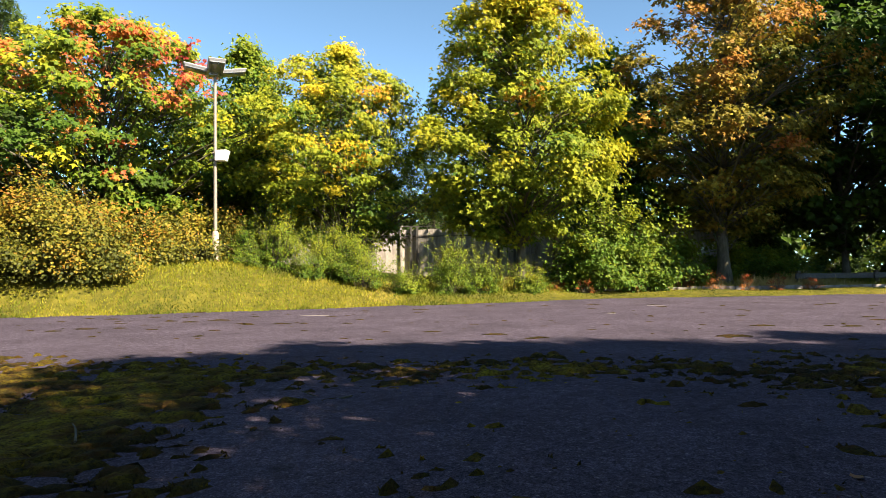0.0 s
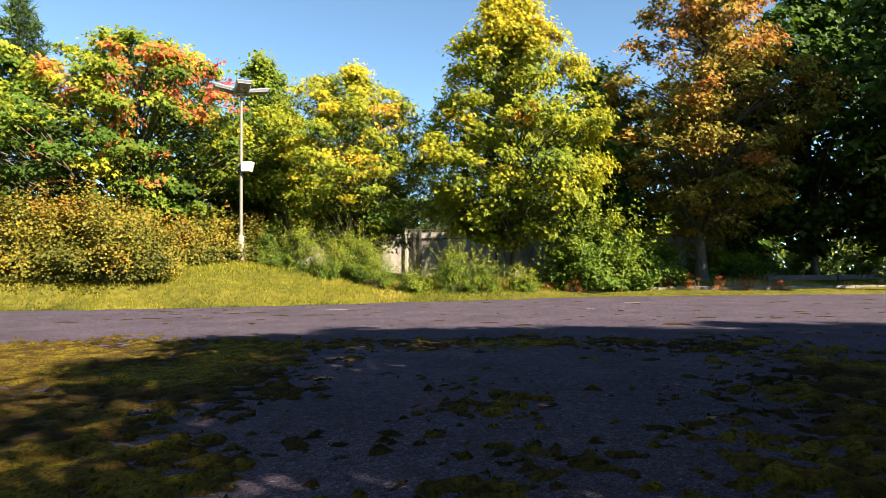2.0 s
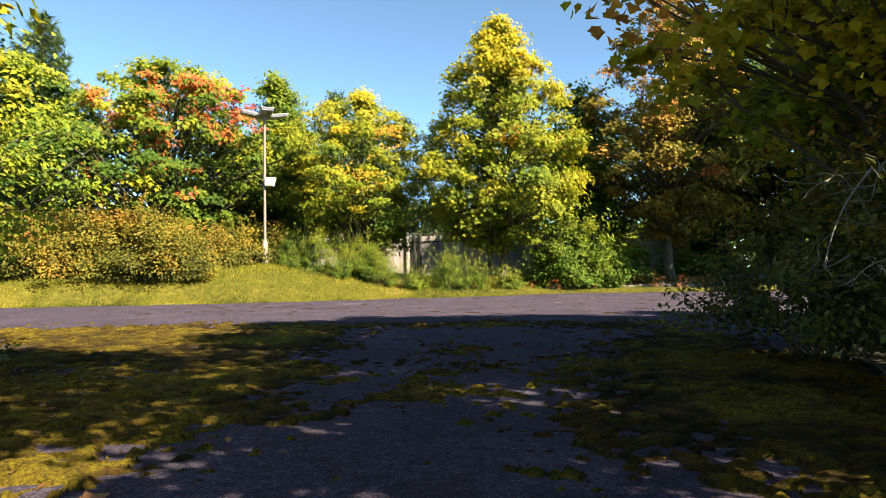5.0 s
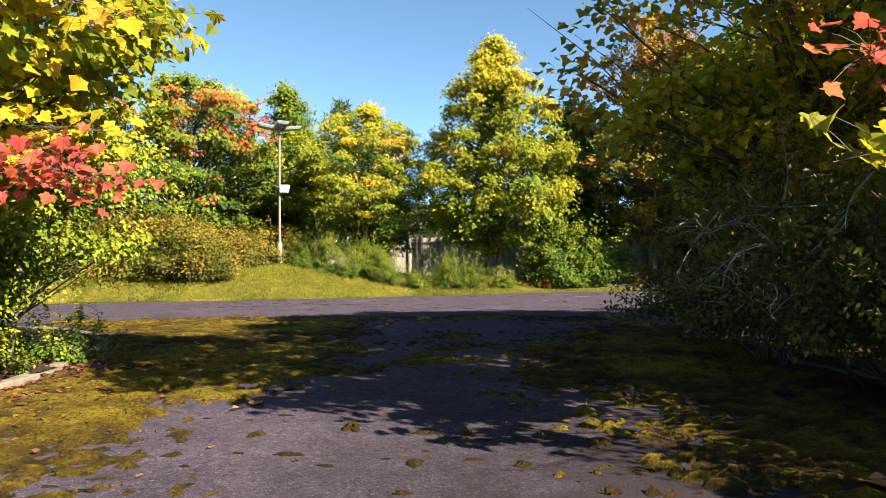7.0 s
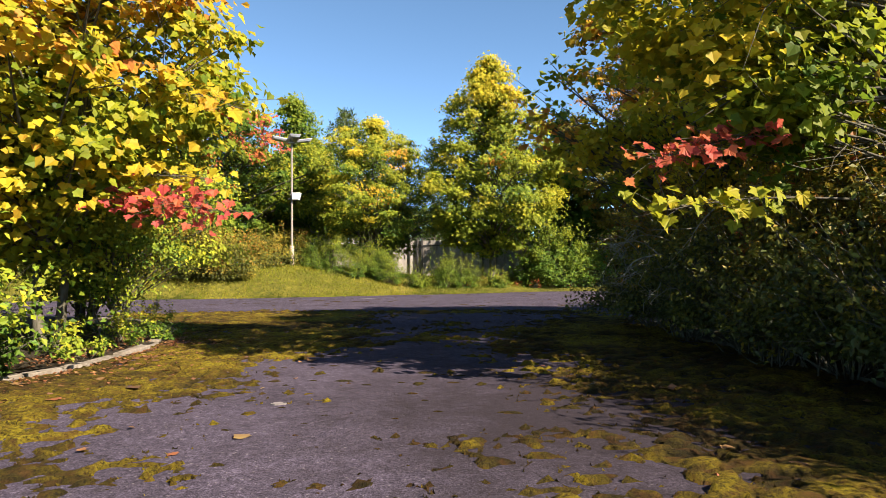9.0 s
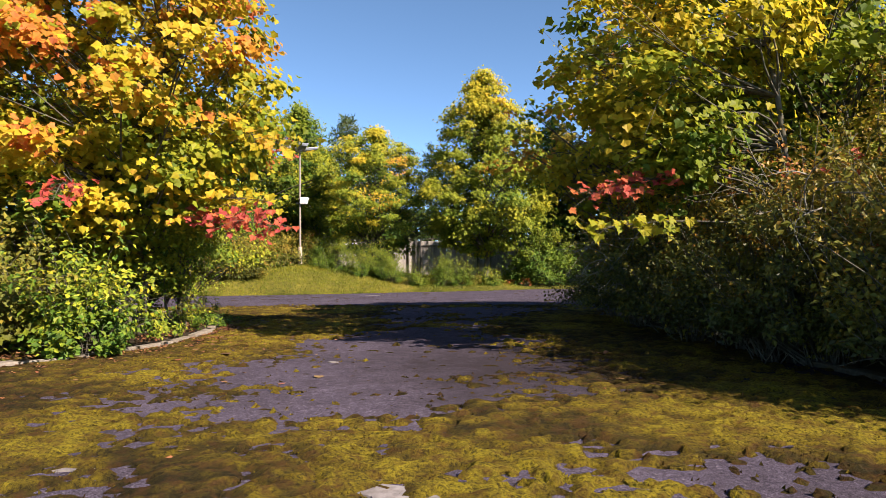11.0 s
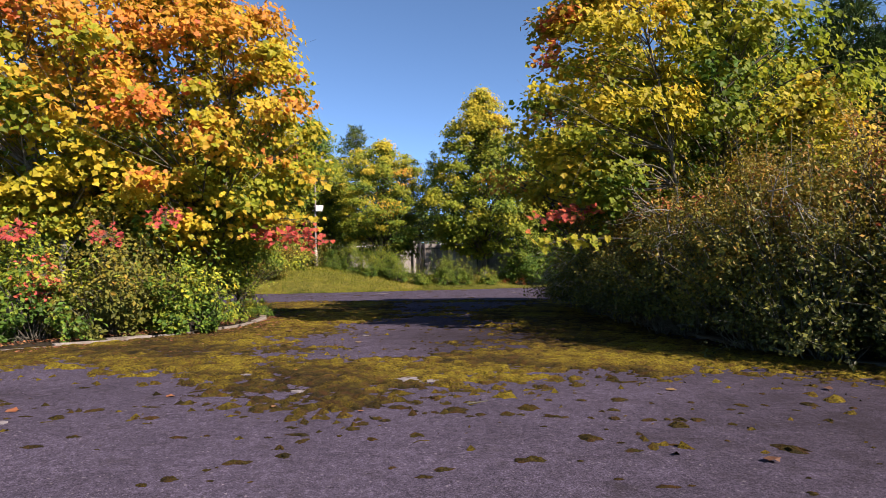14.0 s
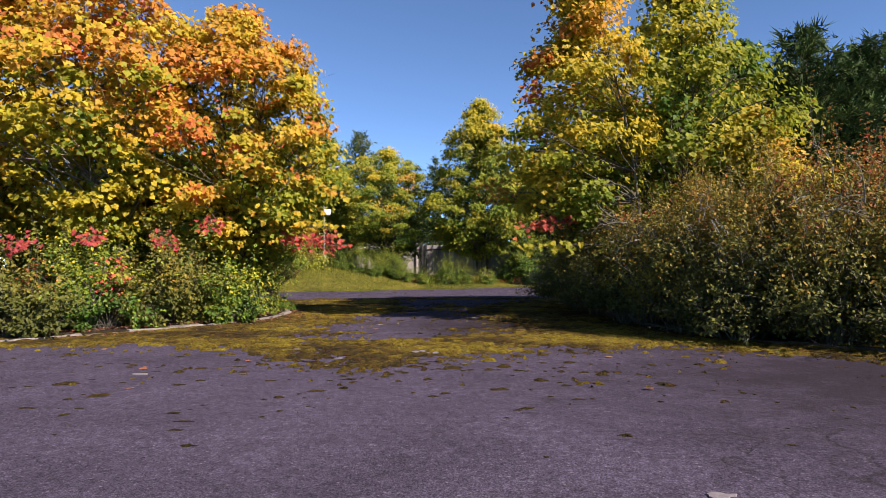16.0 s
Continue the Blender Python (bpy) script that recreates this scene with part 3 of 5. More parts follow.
def land(x, y):
    """Height of the verge and the ground behind it."""
    x, y = np.asarray(x, float), np.asarray(y, float)
    s = y - edge_y(x)
    high = np.interp(x, [-60, -11, -8, -4, 0, 4, 60], [1.7, 1.55, 1.25, 0.75, 0.5, 0.35, 0.35])
    run = np.interp(x, [-60, -8, 0, 60], [5.5, 6.0, 9.0, 10.0])
    z = high * sstep(-0.4, 1.0, s / run) * sstep(0.0, 1.3, s) + 0.035 * sstep(0, 0.3, s)
    return z + 0.10 * (vnoise(np.stack([x.ravel(), y.ravel(), 0 * x.ravel()], 1), 0.6, 5).reshape(x.shape) - 0.5) * sstep(0.2, 2.0, s)


def at_land(x, y, dz=0.0):
    return (x, y, float(land(np.array([x]), np.array([y]))[0]) + dz)


def sheet(name, xs, ys, zf, material, label, kind="structure", category="ground", keep=None):
    X, Y = np.meshgrid(xs, ys)
    Z = zf(X, Y)
    nx, ny = len(xs), len(ys)
    i = np.arange(nx * ny).reshape(ny, nx)
    f = np.stack([i[:-1, :-1], i[:-1, 1:], i[1:, 1:], i[1:, :-1]], 2).reshape(-1, 4)
    if keep is not None:
        cx = (X[:-1, :-1] + X[1:, 1:]).ravel() / 2
        cy = (Y[:-1, :-1] + Y[1:, 1:]).ravel() / 2
        f = f[keep(cx, cy)]
    ob = put(name, np_mesh(name, np.stack([X.ravel(), Y.ravel(), Z.ravel()], 1), f, None, True), material)
    return tagged(ob, label, category, "", kind)


# ground to the horizon
sheet("ground", np.array([-2500, -600, -150, -60, -20, 20, 60, 150, 600, 2500.0]), np.array([-2500, -600, -150, -60, -20, 20, 60, 150, 600, 2500.0]),
      lambda x, y: 0 * x - 0.06, M_FIELD, "open grassy ground that runs on to the horizon")


def road_lie(x, y):
    p = np.stack([x.ravel(), y.ravel(), 0 * x.ravel()], 1)
    return 0.012 * (vnoise(p, 0.35, 9).reshape(x.shape) - 0.5)


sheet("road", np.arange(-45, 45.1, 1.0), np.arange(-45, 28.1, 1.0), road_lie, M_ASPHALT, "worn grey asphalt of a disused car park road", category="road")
vy = np.concatenate([np.arange(7.6, 30, 0.2), np.arange(30, 46, 1.0), np.arange(46, 110, 6.0)])
vx = np.concatenate([np.arange(-60, -22, 2.0), np.arange(-22, 22, 0.25), np.arange(22, 61, 2.0)])


def verge_lie(x, y):
    z = land(x, y)
    return np.where(y < edge_y(x), -0.05, z)


verge = sheet("verge", vx, vy, verge_lie, M_TURF, "mossy sunlit grass verge that banks up behind the road", category="grass verge",
              keep=lambda x, y: y > edge_y(x) - 0.3)

# ---- moss on the asphalt -------------------------------------------------
MOSS_LEFT = [(-11, 6.0), (-6.1, 7.0), (-2.6, 6.8), (-2.5, 5.3), (-2.4, 3.4), (-2.2, 1.1), (-1.5, -0.6), (-1.4, -1.6), (-2.1, -2.9), (-2.6, -4.1),
             (-2.4, -5.4), (-2.7, -7.0), (-1.9, -10.0), (-2.3, -11.8), (-5.6, -10.6), (-9.5, -12.0), (-9, -9), (-5, -4), (-5.2, -2), (-8, 3)]
MOSS_RIGHT = [(2.7, 5.6), (0.9, 1.0), (0.6, -1.6), (1.1, -3.6), (1.5, -5.3), (1.8, -6.8), (1.1, -7.5), (0.8, -8.4), (-0.4, -9.5), (-1.9, -10.2),
              (-2.2, -11.9), (-1.1, -12.6), (-0.5, -13.2), (0.2, -12.4), (1.2, -11.8), (2.6, -11.1), (4.9, -11.3), (7.5, -13.4), (9, -12), (5, -8), (4, 6)]
MOSS_MID = [(-1.3, 2.2), (-0.3, 2.9), (-0.3, 0.6), (0.2, -0.3), (1.0, -0.7), (1.0, -1.3), (-0.1, -1.3), (-1.5, -1.3), (-0.9, -0.5)]
MOSS_BAND = [(-2.6, 7.2), (-0.6, 7.2), (1.5, 7.5), (3.6, 6.9), (3.4, 6.0), (1.9, 5.8), (0.4, 6.2), (-2.4, 6.2)]


def inside(px, py, poly):
    """Signed distance to a polygon, positive inside."""
    d = np.full(px.shape, 1e9)
    ins = np.zeros(px.shape, bool)
    n = len(poly)
    for i in range(n):
        (ax, ay), (bx, by) = poly[i], poly[(i + 1) % n]
        ex, ey = bx - ax, by - ay
        t = np.clip(((px - ax) * ex + (py - ay) * ey) / (ex * ex + ey * ey), 0, 1)
        d = np.minimum(d, np.hypot(px - ax - t * ex, py - ay - t * ey))
        if ay != by:
            ins ^= ((ay > py) != (by > py)) & (px < ex * (py - ay) / ey + ax)
    return np.where(ins, d, -d)


def moss_cover(x, y):
    p = np.stack([x, y, 0 * x], 1)
    big = np.maximum(inside(x, y, MOSS_LEFT), inside(x, y, MOSS_RIGHT))
    thin = np.maximum(inside(x, y, MOSS_MID), inside(x, y, MOSS_BAND)) - 0.12
    d = np.maximum(np.clip(big, -1, 1.1), np.clip(thin, -1, 0.25))
    return d * 0.75 + 1.5 * (fbm(p, 1.3, 21, 4) - 0.5) + 1.3 * (fbm(p, 5.0, 31, 2) - 0.5) + 2.1 * (fbm(p, 13.0, 33, 2) - 0.5) - 0.17


def moss_mesh(step=0.058):
    xs, ys = np.arange(-11, 8, step), np.arange(-14.5, 8.2, step)
    X, Y = np.meshgrid(xs, ys)
    c = moss_cover(X.ravel(), Y.ravel())
    p = np.stack([X.ravel(), Y.ravel(), 0 * X.ravel()], 1)
    lump = np.clip(fbm(p, 9.0, 41, 2) * 2.4 - 0.7, 0, 1)
    h = 0.038 * sstep(0.0, 0.3, c) * (0.15 + lump) + 0.012 * sstep(0, 0.2, c) * (vnoise(p, 17.0, 5) - 0.2)
    z = np.where(c > -0.02, h - 0.004, -0.03)
    nx, ny = len(xs), len(ys)
    i = np.arange(nx * ny).reshape(ny, nx)
    f = np.stack([i[:-1, :-1], i[:-1, 1:], i[1:, 1:], i[1:, :-1]], 2).reshape(-1, 4)
    f = f[(c[f] > 0.0).any(axis=1)]
    used, inv = np.unique(f, return_inverse=True)
    jit = np.random.default_rng(5).normal(scale=step * 0.2, size=(nx * ny, 2))
    v = np.stack([X.ravel() + jit[:, 0], Y.ravel() + jit[:, 1], z + 0.006], 1)[used]
    season = np.clip(0.40 + 1.5 * (fbm(p, 0.8, 51, 3) - 0.5) + 0.9 * (fbm(p, 5.0, 61, 2) - 0.5) + 0.30 * sstep(0.2, 1.0, c) + 0.35 * (lump - 0.45), 0, 1)[used]
    return np_mesh("moss", v, inv.reshape(-1, 4), season, True)


tagged(put("moss", moss_mesh(), M_MOSS), "yellow-green moss creeping over the old asphalt in patches", "moss", "", "stuff")


def tuft_mesh(seed, r=1.0):
    rng = np.random.default_rng(seed)
    n, m = 5, 16
    v = [(0, 0, 0.42)]
    out = 0.55 + 0.9 * rng.random(m)
    out = (out + np.roll(out, 1)) / 2 * rng.uniform(0.75, 1.2, m)
    for i in range(1, n):
        for j in range(m):
            a = 2 * math.pi * (j + 0.35 * rng.normal()) / m
            rr = i / (n - 1) * out[j] * rng.uniform(0.9, 1.1)
            v.append((math.cos(a) * rr, math.sin(a) * rr, 0.42 * (1 - (i / (n - 1)) ** 2) + (rng.random() - 0.5) * 0.34 * (i < n - 1)))
    f = [(0, 1 + j, 1 + (j + 1) % m) for j in range(m)]
    for i in range(n - 2):
        for j in range(m):
            a, b = 1 + i * m + j, 1 + i * m + (j + 1) % m
            f += [(a, a + m, b + m), (a, b + m, b)]
    v = np.array(v)
    return np_mesh("moss_tuft", v, np.array(f), np.clip(0.0 + v[:, 2] * 0.42 + 0.06 * (seed % 3) + rng.normal(scale=0.08, size=len(v)), 0, 1), True)


tuft_meshes = [tuft_mesh(s) for s in range(9)]
for me in tuft_meshes:
    me.materials.append(M_MOSS)
trng = np.random.default_rng(77)
count = 0
TUFTS = [(-0.6, 5.6, 0.10), (1.4, 4.9, 0.12), (-0.9, -4.4, 0.16), (-0.3, -5.3, 0.1), (0.4, -5.3, 0.1), (1.4, -13.0, 0.14), (0.7, -13.1, 0.16), (-0.1, -12.6, 0.13),
         (-2.95, -13.5, 0.11), (-3.9, -14.4, 0.14), (1.8, -14.05, 0.12), (0.43, -14.0, 0.10), (3.2, -14.3, 0.13), (-3.05, -15.1, 0.12), (-1.67, 1.2, 0.15),
         (-0.1, -12.9, 0.14), (0.15, -13.0, 0.1), (2.6, -13.6, 0.12)]
for (ax, ay), (bx, by), n in (((0.4, -13.2), (3.1, -13.5), 15), ((0.1, -13.5), (-1.15, -15.3), 11), ((1.6, -12.6), (4.4, -12.9), 9), ((-4.6, -13.0), (-2.8, -13.2), 6)):
    for u in np.linspace(0, 1, n):
        TUFTS.append((ax + (bx - ax) * u + trng.normal(scale=0.05), ay + (by - ay) * u + trng.normal(scale=0.05), trng.uniform(0.04, 0.10)))
while count < 299:
    if count < len(TUFTS):
        x, y, r = TUFTS[count]
        r *= 0.75
    elif count < 130:
        x, y = trng.uniform(-7.5, 6.0), trng.uniform(-18.5, -12.2)
        r = 0.02 + 0.05 * trng.random() ** 2
    else:
        x, y = trng.uniform(-9, 8), trng.uniform(-17, 19)
        c = moss_cover(np.array([x]), np.array([y]))[0]
        if c > 0.1 or c < -1.05 * trng.random() ** 0.35 - 0.1:
            continue
        if y < -14 and trng.random() < 0.6 or y > 9 and trng.random() < 0.5:
            continue
        if x < -4.6 and -9 < y < 3 or x > 3.6 and -10 < y < 4:
            continue
        r = 0.02 + 0.06 * trng.random() ** 2
    ob = new("moss_tuft", tuft_meshes[count % 9])
    ob.location = (x, y, -0.004)
    ob.rotation_euler = (0, 0, trng.uniform(0, 6.28))
    ob.scale = (r * trng.uniform(0.8, 1.5), r * trng.uniform(0.7, 1.1), r * trng.uniform(0.40, 0.75) + 0.006)
    tagged(ob, "small cushion of green moss on bare asphalt", "moss tuft", "moss cushions on the asphalt")
    count += 1

def moss_spots(stretches, seed):
    """Flat dark cushions strewn over bare asphalt, too many to count. stretches: number, x and y ranges, largest radius."""
    rng = np.random.default_rng(seed)
    vs, fs, ss, total = [], [], [], 0
    for n, x0, x1, y0, y1, big in stretches:
        for _ in range(n):
            me = tuft_meshes[rng.integers(9)]
            v = np.empty(len(me.vertices) * 3, np.float32)
            me.vertices.foreach_get("co", v)
            f = np.empty(len(me.polygons) * 3, np.int32)
            me.polygons.foreach_get("vertices", f)
            r = big * (0.2 + 0.8 * rng.random() ** 2)
            v = v.reshape(-1, 3) * (r * rng.uniform(1.0, 2.2), r * rng.uniform(0.6, 1.0), 0.02 + 0.25 * r)
            ss.append(np.clip(0.02 + v[:, 2] * 5 + rng.normal(scale=0.05, size=len(v)), 0, 1))
            vs.append(v + (rng.uniform(x0, x1), rng.uniform(y0, y1), -0.004))
            fs.append(f.reshape(-1, 3) + total)
            total += len(v)
    return np_mesh("moss_spots", np.concatenate(vs), np.concatenate(fs), np.concatenate(ss), True)


SPOTS = ((150, -11, 14, 9.5, 19.5, 0.15), (90, -7.5, -0.5, -17.0, -12.0, 0.075), (70, -2.4, 1.6, -10.0, -4.0, 0.07), (40, 0.5, 6.0, -17.5, -13.0, 0.06))
tagged(put("moss_spots", moss_spots(SPOTS, 78), M_MOSS), "flat dark cushions of moss strewn over the bare road", "moss", "", "stuff")


def sprouts(n, seed):
    rng = np.random.default_rng(seed)
    x, y = rng.uniform(-7, 6, n), rng.uniform(-14, 7.5, n)
    c = moss_cover(x, y)
    ok = c > 0.10
    x, y = x[ok], y[ok]
    n = len(x)
    p = np.stack([x, y, np.full(n, 0.004)], 1)
    h, w, a = rng.uniform(0.008, 0.028, n), rng.uniform(0.006, 0.017, n), rng.uniform(0, math.pi, n)
    side = np.stack([np.cos(a), np.sin(a), 0 * a], 1) * w[:, None]
    tip = p + np.stack([rng.normal(scale=0.5, size=n) * h, rng.normal(scale=0.5, size=n) * h, h], 1)
    season = np.clip(0.40 + 1.5 * (fbm(p, 0.8, 51, 3) - 0.5) + 0.34 * rng.normal(size=n), 0, 1)
    return np_mesh("moss_sprouts", np.stack([p - side, p + side, tip], 1).reshape(-1, 3), np.arange(3 * n).reshape(-1, 3), np.repeat(season, 3))


tagged(put("moss_sprouts", sprouts(190000, 14), M_MOSS), "fine upright moss and grass sprouts on the asphalt", "moss", "", "stuff")

def patch(x, y, rx, ry, seed):
    rng = np.random.default_rng(seed)
    bm = bmesh.new()
    ring = []
    for k in range(14):
        a = 2 * math.pi * k / 14
        f = 1 + 0.22 * rng.normal()
        ring.append(bm.verts.new((math.cos(a) * rx * f, math.sin(a) * ry * f, 0.012)))
    low = [bm.verts.new((v.co.x * 1.04, v.co.y * 1.04, -0.01)) for v in ring]
    bm.faces.new(ring)
    for k in range(14):
        bm.faces.new((low[k], low[(k + 1) % 14], ring[(k + 1) % 14], ring[k]))
    ob = part("concrete_patch", bm, M_PATCH)
    ob.location = (x, y, 0.0)
    return tagged(ob, "small pale worn concrete patch in the asphalt", "patch", "pale patches in the road")


for k, (x, y, rx, ry) in enumerate(((0.19, -11.45, 0.26, 0.15), (-2.05, -11.07, 0.13, 0.06), (-3.4, -13.7, 0.14, 0.06), (2.55, -17.9, 0.07, 0.04), (-1.5, -6.4, 0.08, 0.05),
                                   (-1.1, -12.2, 0.10, 0.05), (-4.9, 15.6, 0.3, 0.05), (4.2, 18.4, 0.25, 0.05), (2.3, 15.2, 0.08, 0.06))):
    patch(x, y, rx, ry, 60 + k)

# ---- kerbs and planted islands -------------------------------------------
def along(poly, step):
    p = np.array(poly, float)
    seg = np.linalg.norm(np.diff(p, axis=0), axis=1)
    s = np.concatenate([[0], np.cumsum(seg)])
    k = np.arange(0, s[-1] - step * 0.5, step)
    mid = k + step / 2
    x, y = np.interp(mid, s, p[:, 0]), np.interp(mid, s, p[:, 1])
    e = 0.1
    dx = np.interp(mid + e, s, p[:, 0]) - np.interp(mid - e, s, p[:, 0])
    dy = np.interp(mid + e, s, p[:, 1]) - np.interp(mid - e, s, p[:, 1])
    return list(zip(x, y, np.arctan2(dy, dx)))


def stone_mesh(seed, length, material=M_KERB, width=0.16, height=0.22):
    rng = np.random.default_rng(seed)
    bm = box_bm(length, width, height, (0, 0, 0), 0.018)
    for v in bm.verts:
        v.co += Vector(rng.normal(scale=0.005, size=3))
    me = bpy.data.meshes.new("kerb_stone")
    bm.to_mesh(me)
    bm.free()
    me.materials.append(material)
    return me


stones = [stone_mesh(s, 0.88) for s in range(4)]
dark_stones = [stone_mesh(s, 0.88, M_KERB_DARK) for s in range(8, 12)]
pale_stones = [stone_mesh(s, 0.88, M_KERB_PALE) for s in range(4, 8)]


def kerb(name, poly, label, top=0.1, seed=1, sunk=0.012, meshes=stones):
    rng = np.random.default_rng(seed)
    root = base(name, (0, 0, 0), label, "kerb", "", "structure")
    for i, (x, y, a) in enumerate(along(poly, 0.9)):
        ob = new("kerb_stone", meshes[i % 4])
        ob.parent = root
        ob.location = (x + rng.normal(scale=0.02), y + rng.normal(scale=0.02), top - 0.11 + rng.normal(scale=sunk))
        ob.rotation_euler = (rng.normal(scale=0.03), rng.normal(scale=0.015), a + rng.normal(scale=0.03))
    return root


LEFT_KERB = [(-16, -13.0), (-11.5, -12.2), (-8.3, -10.1), (-7.4, -8.8), (-6.3, -7.5), (-5.4, -6.1), (-4.95, -4.6), (-5.05, -2.8), (-5.35, -1.6), (-5.9, 0.2), (-6.8, 1.7),
             (-8.5, 3.4), (-12, 4.6), (-18, 5.0), (-24, 4.5)]
RIGHT_KERB = [(16, -15.5), (10, -14.2), (7.3, -12.2), (5.6, -10.4), (4.7, -8.6), (4.25, -6.0), (4.0, -3.5), (3.7, -1.0), (3.9, 1.5), (5.5, 3.4), (8, 4.6), (14, 5.4), (22, 6)]
kerb("kerb_island_west", LEFT_KERB, "weathered pale concrete kerb stones round a planted island", 0.06, 3, 0.014)
kerb("kerb_island_east", [(x + 0.45, y) for x, y in RIGHT_KERB], "concrete kerb coloured dark for the shade under overhanging bushes", 0.06, 4, 0.012, dark_stones)
kerb("kerb_verge", [(0.4, 25.6), (4, 26.0), (8, 26.4), (13, 26.6), (20, 26.6), (34, 26.4)], "long pale concrete kerb along the verge", 0.30, 5, 0.012, pale_stones)


def island(name, poly, closing, label):
    bm = bmesh.new()
    vs = [bm.verts.new((x, y, 0.0)) for x, y in poly + closing]
    face = bm.faces.new(vs)
    bmesh.ops.triangulate(bm, faces=[face])
    bmesh.ops.subdivide_edges(bm, edges=bm.edges[:], cuts=3, use_grid_fill=True)
    bmesh.ops.subdivide_edges(bm, edges=bm.edges[:], cuts=2, use_grid_fill=True)
    for v in bm.verts:
        v.co.z = 0.045 + 0.06 * noise.noise(v.co * 0.9)
    bmesh.ops.recalc_face_normals(bm, faces=bm.faces)
    return tagged(part(name, bm, M_SOIL), label, "soil", "", "structure")


island("island_ground_west", LEFT_KERB, [(-24, -13)], "dark bare soil with leaf litter under the shrubs")
island("island_ground_east", [(x + 0.45, y) for x, y in RIGHT_KERB], [(22, -15.5)], "dark bare soil under dense bushes")
# ---- far trees behind the verge ------------------------------------------
tree("maple_tree", at_land(0.62, 24.9), "tall maple with yellow top and green lower crown", "tree", 11, 13.4, 3.9, 2.1, 48000, 0.185,
     (0.28, 0.455, 0.08, 0.56), 0.36, 330, 0.66, 0.2, POINTED, M_LEAF_FAR, hi=0.66, lo=0.35, wild=0.32, squash=0.6,
     patches=[(0.6, 21.9, 7.0, 0.8, 0.62), (3.1, 23.2, 7.8, 0.8, 0.62), (2.0, 24.2, 10.4, 0.7, 0.64)])
tree("maple_tree", at_land(-6.4, 26.2), "bushy tree with golden-yellow upper leaves before the wall", "tree", 13, 9.4, 4.6, 0.7, 40000, 0.155,
     (0.23, 0.40, 0.11, 0.56), 0.45, 260, 0.62, 0.14, POINTED, M_LEAF_FAR, stems=3, wild=0.5, squash=0.45, hi=0.6,
     patches=[(-6.0, 23.2, 6.2, 1.4, 0.54), (-4.6, 23.4, 7.4, 0.9, 0.60), (-7.4, 22.8, 3.2, 0.9, 0.50)])
tree("maple_tree", at_land(9.9, 29.0), "big maple with rusty orange and dull green leaves", "tree", 14, 16.4, 4.6, 2.4, 36000, 0.20,
     (0.36, 0.64, 0.16, 0.76), 0.4, 260, 0.72, 0.27, POINTED, M_HEDGE, wild=0.5, squash=0.55, off=(0.5, 0), hi=0.6)
far_maple = tree("maple_tree", at_land(-17.6, 27.0), "broad maple turning orange and red at the top", "tree", 15, 11.2, 7.0, 1.2, 54000, 0.215,
     (0.15, 0.31, 0.12, 0.72), 0.42, 330, 0.78, 0.22, POINTED, M_LEAF_FAR, wild=0.30, squash=0.5, shell=0.3, hi=0.5,
     patches=[(-16.5, 23.4, 10.4, 1.4, 0.75), (-14.2, 23.8, 10.6, 1.6, 0.77), (-12.8, 24.4, 9.2, 1.4, 0.81), (-15.5, 22.8, 8.2, 1.2, 0.73), (-18.8, 22.8, 9.6, 1.3, 0.73), (-14.4, 23.2, 5.5, 0.9, 0.75), (-19.2, 22.8, 5.8, 1.0, 0.73), (-16.3, 22.6, 6.8, 1.0, 0.69),
              (-17.6, 24.0, 9.8, 1.2, 0.73), (-21.0, 23.4, 8.0, 1.0, 0.73), (-12.0, 25.6, 9.8, 0.9, 0.88)])
sprig((-14.0, 26.0, 9.0), (-12.3, 24.4, 10.7), 58, 34, 0.16, 0.92, far_maple, 0.13)
sprig((-14.0, 25.6, 8.6), (-11.8, 24.4, 9.7), 59, 40, 0.16, 0.91, far_maple, 0.18)
tree("maple_tree", at_land(-26.5, 27.0), "broad green and orange maple on the bank", "tree", 16, 12.0, 5.6, 1.4, 22000, 0.22,
     (0.12, 0.30, 0.14, 0.80), 0.42, 130, 0.95, 0.22, BROAD, M_LEAF_FAR, wild=0.5)
tree("birch_tree", at_land(-14.6, 36.0), "slender pale green birch behind the lamp", "tree", 17, 13.4, 3.4, 1.6, 18000, 0.19,
     (0.22, 0.27, 0.06, 0.42), 0.4, 120, 0.85, 0.13, BROAD, M_LEAF_FAR, M_BARK_PALE)
tree("birch_tree", at_land(-11.6, 31.0), "thin green tree with bare twigs near the lamp", "tree", 18, 8.8, 3.0, 0.2, 24000, 0.13,
     (0.24, 0.34, 0.08, 0.46), 0.4, 150, 0.7, 0.11, BROAD, M_LEAF_FAR, M_BARK_PALE, wild=0.5)
conifer("conifer_tree", at_land(-12.6, 45.0), "tall spiky green conifer rising behind the wall", 19, 14.6, 4.8, 2.0, 10000, 0.5, "", 0.75, M_NEEDLE_PALE)
conifer("conifer_tree", at_land(-16.4, 44.0), "tall spiky green conifer rising behind the wall", 90, 14.0, 4.4, 2.0, 7000, 0.5, "", 0.8, M_NEEDLE_PALE)
conifer("conifer_tree", at_land(-10.0, 48.5), "tall spiky green conifer rising behind the wall", 91, 13.0, 4.4, 2.0, 6000, 0.5, "", 0.8, M_NEEDLE_PALE)
conifer("conifer_tree", at_land(-7.8, 47.0), "narrow dark conifer behind the wall", 20, 11.8, 3.2, 1.5, 4500, 0.42)
conifer("conifer_tree", at_land(-4.4, 44.0), "narrow dark conifer behind the wall", 21, 12.2, 3.8, 1.5, 7000, 0.42)
